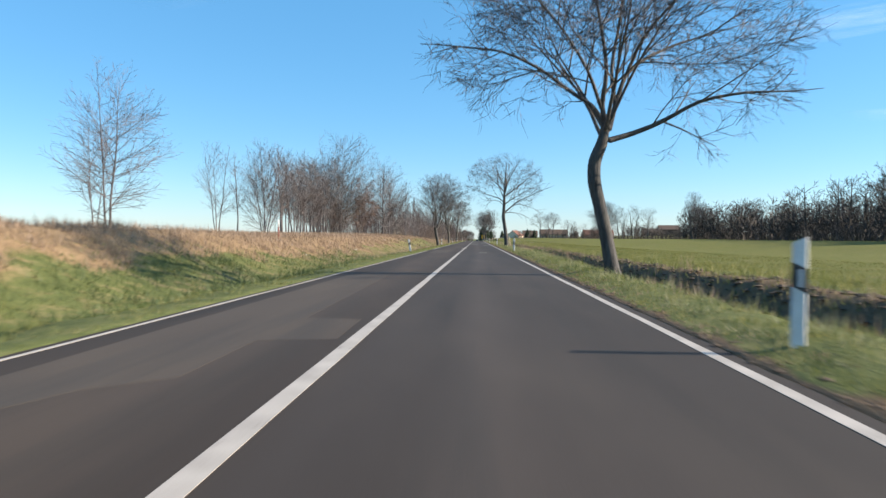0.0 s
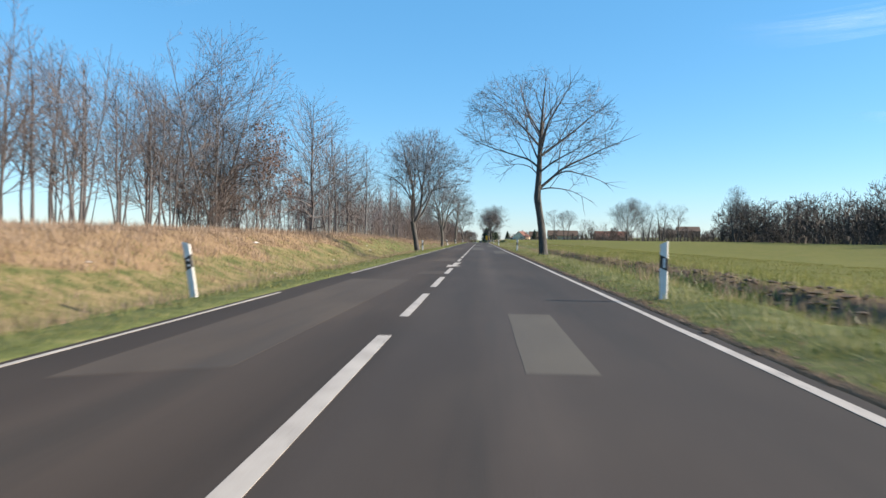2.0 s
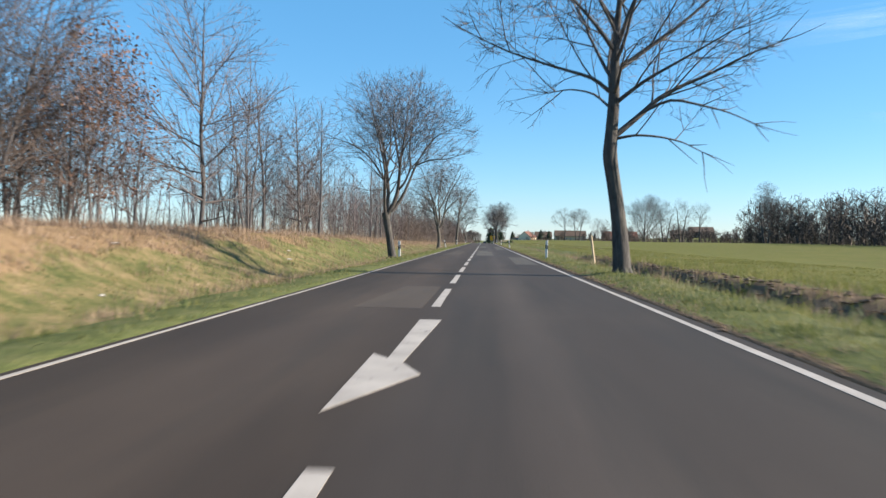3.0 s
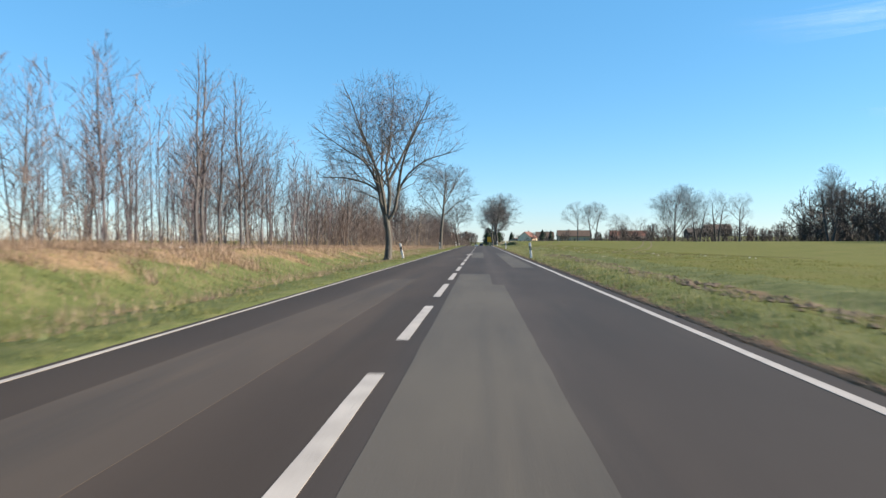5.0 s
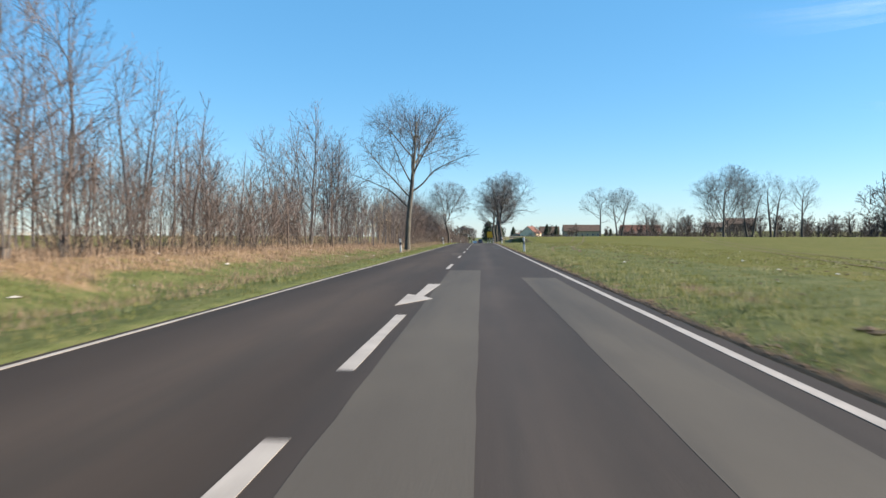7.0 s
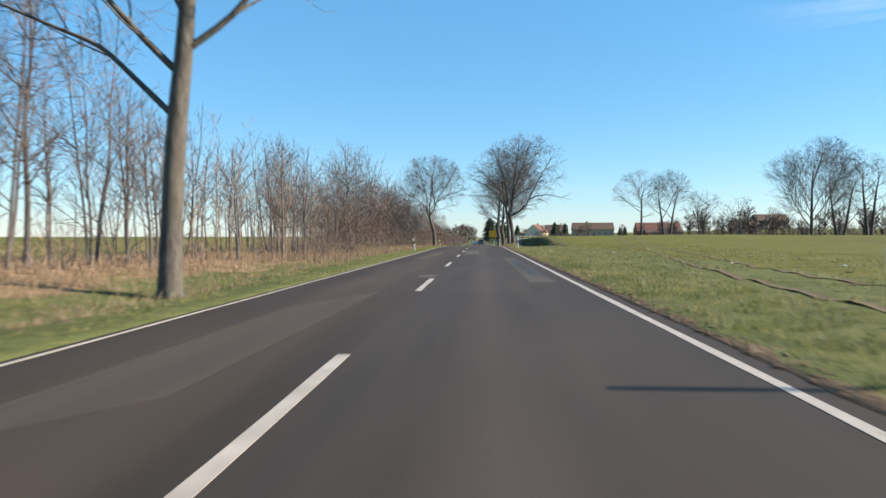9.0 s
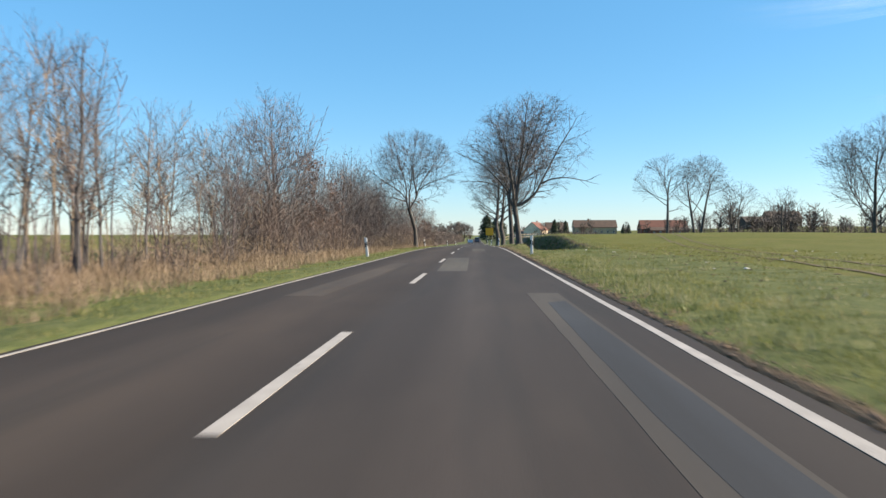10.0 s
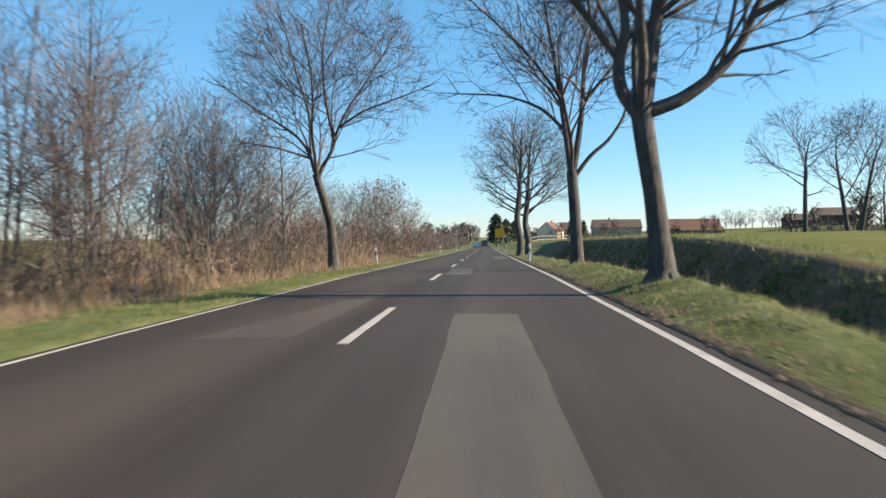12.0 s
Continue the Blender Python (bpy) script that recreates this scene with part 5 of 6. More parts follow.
# ---- trees and woods beyond the crop field ----
def field_tree(x, y, seed, h, spread, stems, label, clear=0.2):
    pl = Plant(seed, (0, 0, h * 0.58), (spread, spread, h * 0.44), 0.009, 0.05, 0.25, 1.3, 3, 1.1)
    rnd = random.Random(seed)
    for s in range(stems):
        a = s * 6.28 / stems + seed
        o = 0.0 if stems == 1 else 0.5
        lean = 0.0 if stems == 1 else 0.12 * h
        sm, rr = pl.stem([(math.cos(a) * o, math.sin(a) * o, -0.2), (math.cos(a) * (o + lean * 0.3), math.sin(a) * (o + lean * 0.3), h * clear), (math.cos(a) * (o + lean * 0.7), math.sin(a) * (o + lean * 0.7), h * 0.55), (math.cos(a) * (o + lean) + 0.5, math.sin(a) * (o + lean), h * 0.74)],
                         [0.019 * h, 0.015 * h, 0.008 * h, 0.02])
        for i in range(14 if stems == 1 else 10):
            k = clear + 0.06 + (0.92 - clear) * (i + rnd.random()) / (14 if stems == 1 else 10)
            j = min(len(sm) - 2, int(k * (len(sm) - 1)))
            e, b = radians(rnd.uniform(14, 62)), i * 2.4 + rnd.uniform(-0.4, 0.4)
            d = np.array([math.cos(b) * math.cos(e), math.sin(b) * math.cos(e), math.sin(e)])
            reach = pl.reach(sm[j], d)
            if reach > 0.5:
                pl.branch(sm[j], d, reach * rnd.uniform(0.8, 1.0), max(0.04, rr[j] * 0.42), 0)
    z = float(height(x, y)) - 0.1
    return assemble("field_tree", pl, Matrix.Translation((x, y, z)), M_TWIG, label, 0, 0.05, 6, True)


field_tree(60, 325, 51, 18.0, 10.0, 1, "big round-crowned bare tree in the meadow", 0.12)
field_tree(31.5, 331, 52, 12.5, 5.4, 1, "bare tree of a pair at the field's edge", 0.28)
field_tree(36.5, 332, 53, 12.5, 5.4, 2, "bare twin-stemmed tree of a pair at the field's edge", 0.25)
field_tree(47, 345, 54, 9.5, 4.5, 2, "smaller bare tree behind the field", 0.12)
field_tree(53, 340, 55, 8.5, 3.2, 1, "small bare tree behind the field", 0.15)
field_tree(70, 335, 56, 15.5, 4.8, 2, "bare tree before the woods", 0.2)
field_tree(77, 338, 57, 18.0, 4.6, 2, "bare tree before the woods", 0.25)
field_tree(83, 335, 58, 17.0, 4.8, 1, "bare tree before the woods", 0.25)
field_tree(94, 300, 59, 20.5, 5.6, 2, "tall bare tree at the woods' corner", 0.2)


def wood_segments(seed, h):
    """A rough bare tree for the woods."""
    rnd = random.Random(seed)
    pl = Plant(seed, (0, 0, h * 0.6), (h * 0.27, h * 0.27, h * 0.44), 0.032, 0.0, 0.3, 1.22, 3, 2.1)
    sm, rr = pl.stem([(0, 0, -0.3), (rnd.gauss(0, 0.2), rnd.gauss(0, 0.2), h * 0.3), (rnd.gauss(0, 0.4), rnd.gauss(0, 0.4), h * 0.95)], [0.014 * h, 0.012 * h, 0.02])
    for i in range(20):
        j = int((0.18 + 0.8 * i / 20) * (len(sm) - 1))
        e, b = radians(rnd.uniform(25, 60)), i * 2.4
        d = np.array([math.cos(b) * math.cos(e), math.sin(b) * math.cos(e), math.sin(e)])
        reach = pl.reach(sm[j], d)
        if reach > 0.5:
            pl.branch(sm[j], d, reach, max(0.06, rr[j] * 0.5), 1)
    return pl.wood + pl.twigs


WOOD_KINDS = [wood_segments(81 + k, 16.0) for k in range(4)]


def woods(name, spots, label, material, stout=1.0):
    """Many bare trees that nobody could count, in one object."""
    rnd = random.Random(name)
    allseg = []
    for x, y, s in spots:
        z = float(height(x, y))
        a = rnd.uniform(0, 6.28)
        ca, sa = math.cos(a) * s, math.sin(a) * s
        for p, q, r0, r1 in rnd.choice(WOOD_KINDS):
            allseg.append(((p[0] * ca - p[1] * sa + x, p[0] * sa + p[1] * ca + y, p[2] * s + z), (q[0] * ca - q[1] * sa + x, q[0] * sa + q[1] * ca + y, q[2] * s + z), r0 * (0.55 + 0.45 * s) * stout, r1 * (0.55 + 0.45 * s) * stout))
    return tagged(put(name, ribbons(name, allseg, material)), label, "woods", "", "stuff")


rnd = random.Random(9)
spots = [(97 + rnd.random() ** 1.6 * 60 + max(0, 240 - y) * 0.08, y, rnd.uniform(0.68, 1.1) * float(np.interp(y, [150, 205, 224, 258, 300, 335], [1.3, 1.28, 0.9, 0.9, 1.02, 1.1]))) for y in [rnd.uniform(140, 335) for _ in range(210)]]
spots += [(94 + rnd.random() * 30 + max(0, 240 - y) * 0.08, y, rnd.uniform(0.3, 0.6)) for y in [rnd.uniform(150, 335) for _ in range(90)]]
woods("woods", spots, "bare woods along the field, coloured as in shade", M_SHADED_WOODS, 1.6)
spots = [(rnd.uniform(98, 330), rnd.uniform(400, 470), rnd.uniform(0.35, 0.7)) for _ in range(52)]
spots += [(rnd.uniform(130, 175), rnd.uniform(652, 690), rnd.uniform(0.55, 0.85)) for _ in range(14)]
woods("woods", spots, "low bare woods behind the farm fields", M_WOODS, 1.3)
spots = [(rnd.uniform(42, 135), rnd.uniform(346, 374), rnd.uniform(0.22, 0.46)) for _ in range(70)]
woods("woods", spots, "bare brushwood hedge behind the field", M_WOODS, 1.8)
spots = [(rnd.choice((-1, 1)) * rnd.uniform(14, 110), rnd.uniform(560, 760), rnd.uniform(0.35, 0.65)) for _ in range(45)]
spots += [(-rnd.uniform(4.5, 32), rnd.uniform(585, 665), rnd.uniform(0.5, 0.75)) for _ in range(16)]
spots += [(-6, 610, 0.72), (-9, 618, 0.78), (-13, 625, 0.75), (-16, 640, 0.7), (-21, 650, 0.68), (-26, 655, 0.6), (-3.5, 660, 0.65), (-10, 650, 0.75), (10, 600, 0.55), (16, 612, 0.6)]
woods("woods", spots, "bare trees round the village", M_WOODS, 2.6)


# ---- delineator posts ----
def delineator(side, label):
    """A white road-edge post, about a metre high, with a black slanted band and its reflectors; its foot is at the origin."""
    ob = new("delineator_post")
    outline = [(-0.072, -0.03), (-0.055, -0.05), (0.055, -0.05), (0.072, -0.03), (0.036, 0.045), (0.0, 0.06), (-0.036, 0.045)]

    def body(z_lo, z_hi, grow, slant, bm):
        k = 1 + grow
        lo = [bm.verts.new((x * k, y * k, z_lo + slant * x * side)) for x, y in outline]
        hi = [bm.verts.new((x * k, y * k, z_hi + slant * x * side)) for x, y in outline]
        n = len(outline)
        for i in range(n):
            bm.faces.new((lo[i], lo[(i + 1) % n], hi[(i + 1) % n], hi[i]))
        return lo, hi

    bm = bmesh.new()
    lo, hi = body(-0.15, 0.97, 0.0, 0.0, bm)
    for v in hi:
        v.co.z += 0.02 - v.co.y * 0.25 + v.co.x * side * 0.45
    bm.faces.new(hi)
    part("post_body", bm, M_WHITE, ob)
    bm = bmesh.new()
    lo, hi = body(0.52, 0.75, 0.06, -0.5, bm)
    bm.faces.new(hi)
    bm.faces.new(lo[::-1])
    band = part("black_band", bm, M_BLACK, ob, "black slanted band")
    if side > 0:
        part("reflector", box_bm(-0.022, 0.022, -0.062, -0.05, 0.55, 0.72, 0.003), M_REFLEX, band, "pale upright reflector")
    else:
        for z in (0.585, 0.685):
            bm = bmesh.new()
            bmesh.ops.create_cone(bm, cap_ends=True, segments=12, radius1=0.024, radius2=0.024, depth=0.012, matrix=Matrix.Translation((0, -0.057, z)) @ Matrix.Rotation(radians(90), 4, "X"))
            part("reflector", bm, M_REFLEX, band, "round pale reflector")
    return tagged(ob, label, "delineator post", "posts along the road")


def stand(src, x, y, lean, first):
    m = Matrix.Translation((x, y, float(height(x, y)))) @ Matrix.Rotation(radians(lean), 4, "Y")
    if first:
        src.matrix_basis = m
        return src
    return copy_thing(src, m)


post_r = delineator(1, "white plastic delineator post with black band on the verge")
for k, (x, y, lean) in enumerate(((4.32, 5.6, 0.5), (4.3, 55.5, 0), (4.36, 105.4, 1), (4.1, 155.0, -6), (4.25, 203.4, -4), (4.35, 256.8, -1), (4.05, 304.5, 0), (4.1, 354, 1), (4.1, 404, 0))):
    stand(post_r, x, y, lean, k == 0)
post_l = delineator(-1, "white plastic delineator post leaning over on the grass verge")
for k, (x, y, lean) in enumerate(((-4.13, 55.3, -9), (-4.15, 105.4, 0), (-4.15, 155.0, -12), (-4.65, 204.2, -3), (-4.25, 255.6, -6), (-5.0, 305.4, -8), (-4.4, 355, -3), (-4.4, 405, 0), (-4.15, 5.0, -2))):
    stand(post_l, x, y, lean, k == 0)


# ---- marker pole on the bank, stake in the ditch ----
def marker_pole(x, y):
    ob = new("marker_pole")
    ob.location = (x, y, float(height(x, y)))
    for name, z0, z1, m in (("lower_pole", -0.2, 0.8, M_RED), ("upper_pole", 0.8, 1.15, M_WHITE)):
        bm = bmesh.new()
        bmesh.ops.create_cone(bm, cap_ends=True, segments=14, radius1=0.045, radius2=0.045, depth=z1 - z0, matrix=Matrix.Translation((0, 0, (z0 + z1) / 2)))
        part(name, bm, m, ob, "red painted foot" if m is M_RED else "", True)
    bm = bmesh.new()
    bmesh.ops.create_cone(bm, cap_ends=True, segments=14, radius1=0.05, radius2=0.012, depth=0.07, matrix=Matrix.Translation((0, 0, 1.185)))
    part("cap", bm, M_WHITE, ob)
    return tagged(ob, "red and white marker pole in dry grass", "marker pole")


marker_pole(-10.5, 39.5)


def stake(x, y, h, lean):
    bm = box_bm(-0.06, 0.06, -0.045, 0.045, -0.25, h, 0.008)
    for v in bm.verts:
        if v.co.z > h - 0.05:
            v.co.x *= 0.6
    ob = part("wooden_stake", bm, M_WOOD)
    ob.matrix_basis = Matrix.Translation((x, y, float(height(x, y)))) @ Matrix.Rotation(radians(lean), 4, "Y") @ Matrix.Rotation(radians(40), 4, "Z")
    return tagged(ob, "pale leaning wooden stake beside the ditch", "stake")


stake(6.15, 98.9, 1.8, -8)


# ---- the yellow sign ahead ----
def direction_sign(x, y):
    ob = new("direction_sign")
    z = float(height(x, y))
    ob.location = (x, y, z)
    top = 3.3 - z
    part("panel", box_bm(-1.35, 1.35, -0.03, 0.03, top - 2.6, top, 0.02), M_YELLOW, ob, "yellow sign panel")
    for px in (-1.05, 1.05):
        bm = bmesh.new()
        bmesh.ops.create_cone(bm, cap_ends=True, segments=12, radius1=0.07, radius2=0.07, depth=top + 0.2, matrix=Matrix.Translation((px, 0.1, (top - 0.2) / 2)))
        part("sign_post", bm, M_STEEL, ob, "", True)
    return tagged(ob, "large yellow road sign on two steel posts", "road sign")


direction_sign(5.65, 465)


# ---- farm and village houses ----
def house(x, y, turn, width, length, eave, ridge, wall_m, roof_m, label, rows=((1.0, 2.2),), chimney=True, door=True):
    """A gabled house; its gable looks along its own -y, its ridge runs along y; foot at the ground."""
    ob = new("house")
    ob.matrix_basis = Matrix.Translation((x, y, float(height(x, y)) - 0.2)) @ Matrix.Rotation(radians(turn), 4, "Z")
    w, l = width / 2, length / 2
    bm = bmesh.new()
    front = [bm.verts.new(p) for p in ((-w, -l, 0), (w, -l, 0), (w, -l, eave), (0, -l, ridge), (-w, -l, eave))]
    back = [bm.verts.new((v.co.x, l, v.co.z)) for v in front]
    bm.faces.new(front)
    bm.faces.new(back[::-1])
    for i in range(5):
        bm.faces.new((front[i], back[i], back[(i + 1) % 5], front[(i + 1) % 5]))
    bmesh.ops.recalc_face_normals(bm, faces=bm.faces)
    wall = part("wall", bm, wall_m, ob)
    for s in (-1, 1):
        bm = bmesh.new()
        o, t = 0.45, 0.22
        slope = (ridge - eave) / w
        a = [(0, ridge + t), (s * (w + o), eave - o * slope + t), (s * (w + o), eave - o * slope + 0.02), (0, ridge + 0.02)]
        f = [bm.verts.new((p, -l - 0.35, q)) for p, q in a]
        g = [bm.verts.new((p, l + 0.35, q)) for p, q in a]
        bm.faces.new(f)
        bm.faces.new(g[::-1])
        for i in range(4):
            bm.faces.new((f[i], g[i], g[(i + 1) % 4], f[(i + 1) % 4]))
        bmesh.ops.recalc_face_normals(bm, faces=bm.faces)
        roof = part("roof_slope", bm, roof_m, ob)
    if chimney:
        part("chimney", box_bm(-0.35, 0.35, l * 0.3 - 0.35, l * 0.3 + 0.35, ridge - 0.4, ridge + 1.1, 0.03), M_BRICK, ob, "brick chimney")

    def window(m, ww, hh):
        win = new("window")
        win.parent = wall
        win.matrix_basis = m
        part("pane", box_bm(-ww / 2 + 0.06, ww / 2 - 0.06, -0.02, 0.03, 0.06, hh - 0.06), M_PANE, win)
        fr = bmesh.new()
        for b in ((-ww / 2, -ww / 2 + 0.08, 0, hh), (ww / 2 - 0.08, ww / 2, 0, hh), (-ww / 2, ww / 2, 0, 0.08), (-ww / 2, ww / 2, hh - 0.08, hh), (-0.03, 0.03, 0, hh)):
            box_bm(b[0], b[1], -0.06, 0.02, b[2], b[3], 0, fr)
        part("window_frame", fr, M_WHITE, win)

    for z0, hh in rows:
        n = max(1, int(length / 3.2))
        for i in range(n):
            yy = -l + length * (i + 0.5) / n
            for s in (-1, 1):
                window(Matrix.Translation((s * (w + 0.01), yy, z0)) @ Matrix.Rotation(radians(90 * s), 4, "Z"), 1.2, hh - 0.9)
        n = max(1, int(width / 3.2))
        for i in range(n):
            window(Matrix.Translation((-w + width * (i + 0.5) / n, -l - 0.01, z0)), 1.2, hh - 0.9)
    if door:
        part("door", box_bm(-w - 0.06, -w + 0.02, -0.55, 0.55, 0.2, 2.3, 0.01), M_DARKWOOD, ob)
    return tagged(ob, label, "house")


house(36.5, 640, -25, 10.5, 13, 4.6, 9.0, M_PLASTER, M_TILE_RED, "white plastered house with a red tiled roof", ((1.2, 2.4),))
house(27.5, 646, -25, 7, 9, 2.8, 5.0, M_PLASTER_GREY, M_TILE_BROWN, "low grey annex with a dark roof", ((1.0, 2.0),), False, False)
house(71.5, 640, 90, 9.5, 25, 4.6, 8.6, M_PLASTER_GREY, M_TILE_BROWN, "long farmhouse with a brown tiled roof", ((1.2, 2.2),))
house(113, 645, 90, 11, 27, 3.4, 8.4, M_BRICK, M_TILE_RED, "brick barn with a weathered red roof", ((1.4, 2.0),), False)
house(113, 630, 90, 5, 22, 2.4, 4.0, M_BRICK, M_TILE_BROWN, "low open shed with a brown roof before the barn", ((0.8, 1.8),), False, False)
house(150, 600, 90, 12, 13, 3.6, 6.4, M_DARKWOOD, M_DARKWOOD, "dark boarded field barn", ((0.8, 1.7),), False)
house(166, 604, 84, 12, 17, 5.0, 8.5, M_DARKWOOD, M_TILE_BROWN, "dark boarded field barn", ((0.8, 1.7),), False)
house(52, 668, 90, 9, 14, 4.4, 8.4, M_PLASTER_GREY, M_TILE_BROWN, "grey house behind conifers", ((1.2, 2.4),))


def conifer(x, y, h, seed, blunt):
    """blunt: how round the crown is, from a spire (0) to a dome (1)."""
    rnd = random.Random(seed)
    ob = new("conifer")
    ob.location = (x, y, float(height(x, y)) - 0.1)
    put("trunk", tubes("trunk", [((0, 0, 0), (0, 0, h * 0.9), h * 0.018, 0.02)], M_BARK, 7), ob)
    v, f = [], []
    for _ in range(900):
        k = rnd.random() ** 0.8
        z = h * (0.08 + 0.92 * k)
        r = (1 - k) ** (1 - 0.55 * blunt) * h * 0.33 * rnd.uniform(0.35, 1.1)
        a = rnd.uniform(0, 6.28)
        c = np.array([math.cos(a) * r, math.sin(a) * r, z])
        s = h * 0.035 * rnd.uniform(0.7, 1.4)
        out = np.array([math.cos(a), math.sin(a), -0.35])
        b = np.array([-math.sin(a), math.cos(a), rnd.uniform(-0.4, 0.4)])
        i = len(v)
        v += [tuple(c - b * s), tuple(c + out * s * 2.2), tuple(c + b * s), tuple(c - out * s * 0.6 + np.array([0, 0, s]))]
        f += [(i, i + 1, i + 2), (i, i + 2, i + 3)]
    put("crown", mesh_from("crown", v, f, M_NEEDLE), ob)
    return tagged(ob, "dark green conifer near the houses", "conifer tree")


for k, (x, y, h) in enumerate(((5.2, 500, 11.0), (8.6, 503, 8.5), (11.5, 506, 7.5), (47, 632, 9.5), (50, 640, 8), (53.5, 634, 8.5), (25, 655, 9.5), (12, 560, 8), (87, 632, 5.5), (90.5, 634, 6))):
    conifer(x, y, h, 200 + k, 1.0 if y < 600 else 0.3)


# ---- fence at the village edge ----
def fence(x0, y0, x1, y1, n):
    ob = new("fence")
    pts = [(x0 + (x1 - x0) * i / n, y0 + (y1 - y0) * i / n) for i in range(n + 1)]
    for x, y in pts:
        z = float(height(x, y))
        part("fence_post", box_bm(x - 0.07, x + 0.07, y - 0.07, y + 0.07, z - 0.2, z + 1.35, 0.015), M_WOOD, ob)
    for up in (0.5, 1.05):
        for (xa, ya), (xb, yb) in zip(pts, pts[1:]):
            a, b = (xa, ya - 0.09, float(height(xa, ya)) + up), (xb, yb - 0.09, float(height(xb, yb)) + up)
            put("rail", tubes("rail", [(a, b, 0.05, 0.05)], M_WOOD, 6), ob)
    return tagged(ob, "weathered wooden post and rail fence by the meadow", "fence")


fence(7.7, 378, 15.5, 384, 8)


# ---- the vehicles far ahead ----
def vehicle(name, x, y, turn, tall, paint, label):
    """A boxy vehicle that looks along its own +y; tall: its height against that of a van."""
    ob = new(name)
    ob.matrix_basis = Matrix.Translation((x, y, float(road_z(y)))) @ Matrix.Rotation(radians(turn), 4, "Z") @ Matrix.Diagonal((1, 1, tall, 1))
    bm = bmesh.new()
    side = [(-2.4, 0.35), (-2.45, 1.2), (-2.3, 1.95), (0.9, 2.0), (1.5, 1.25), (2.4, 1.05), (2.5, 0.4)]
    rows_ = []
    for sx, inset in ((-0.93, 0.12), (-0.96, 0.0), (0.96, 0.0), (0.93, 0.12)):
        rows_.append([bm.verts.new((sx * (0.9 if q > 1.5 else 1.0), p, q)) for p, q in side])
    for a, b in zip(rows_, rows_[1:]):
        for i in range(len(side) - 1):
            bm.faces.new((a[i], a[i + 1], b[i + 1], b[i]))
    bm.faces.new(rows_[0])
    bm.faces.new(rows_[-1][::-1])
    bmesh.ops.recalc_face_normals(bm, faces=bm.faces)
    body = part("body", bm, paint, ob)
    part("rear_window", box_bm(-0.7, 0.7, -2.44, -2.36, 1.3, 1.85, 0.02), M_PANE, body)
    part("windscreen", box_bm(-0.72, 0.72, 1.18, 1.26, 1.32, 1.72, 0.02), M_PANE, body)
    part("bumper", box_bm(-0.92, 0.92, -2.55, -2.4, 0.35, 0.6, 0.04), M_BLACK, ob)
    for s in (-1, 1):
        part("headlight", box_bm(s * 0.72 - 0.14, s * 0.72 + 0.14, 2.4, 2.5, 0.72, 0.92, 0.02), M_REFLEX, body)
        part("tail_lamp", box_bm(s * 0.85 - 0.08, s * 0.85 + 0.08, -2.5, -2.42, 0.8, 1.25, 0.02), M_LAMP_RED, body)
        for wy in (-1.5, 1.6):
            bm = bmesh.new()
            bmesh.ops.create_cone(bm, cap_ends=True, segments=20, radius1=0.34, radius2=0.34, depth=0.22, matrix=Matrix.Translation((s * 0.82, wy, 0.34)) @ Matrix.Rotation(radians(90), 4, "Y"))
            wheel = part("wheel", bm, M_RUBBER, ob)
            bm = bmesh.new()
            bmesh.ops.create_cone(bm, cap_ends=True, segments=16, radius1=0.2, radius2=0.17, depth=0.03, matrix=Matrix.Translation((s * 0.935, wy, 0.34)) @ Matrix.Rotation(radians(90 * s), 4, "Y"))
            part("rim", bm, M_STEEL, wheel)
    return tagged(ob, label, name)


vehicle("van", 1.2, 495, 0, 1.15, M_CARPAINT, "grey-blue van driving far ahead on the road")
vehicle("car", -1.5, 500, 180, 0.72, M_SILVER, "silver car coming along the road from the village")


# ---- tyre tracks in the crop ----
def track(points, name):
    v, f = [], []
    pts = np.array(points, float)
    t = np.linspace(0, len(pts) - 1, (len(pts) - 1) * 24 + 1)
    k = np.arange(len(pts))
    xy = np.stack([np.interp(t, k, pts[:, i]) for i in (0, 1)], 1)
    for _ in range(350):
        xy[1:-1] = (xy[:-2] + 2 * xy[1:-1] + xy[2:]) / 4
    for off in (-0.9, 0.9):
        base = len(v)
        for i in range(len(xy)):
            d = xy[min(i + 1, len(xy) - 1)] - xy[max(i - 1, 0)]
            n = np.array([d[1], -d[0]]) / np.linalg.norm(d)
            for w in (-0.1, 0.0, 0.1):
                p = xy[i] + n * (off + w)
                v.append((p[0], p[1], float(height(p[0], p[1])) + (0.022 if w else 0.01)))
            if i:
                a = base + 3 * i
                f += [(a - 3, a - 2, a + 1, a), (a - 2, a - 1, a + 2, a + 1)]
    return tagged(put(name, mesh_from(name, v, f, M_TRACK)), "brown tyre tracks through the crop", "tyre tracks", "", "structure")


track([(6.9, 200), (8.1, 214), (9.3, 223), (11.0, 232), (13.2, 243), (16.3, 265), (22, 300)], "tyre_track")
track([(26, 163.5), (18, 163.5), (13.4, 165), (12.4, 168), (13.6, 173), (16.9, 185), (27.4, 223), (39, 271), (48, 310)], "tyre_track")


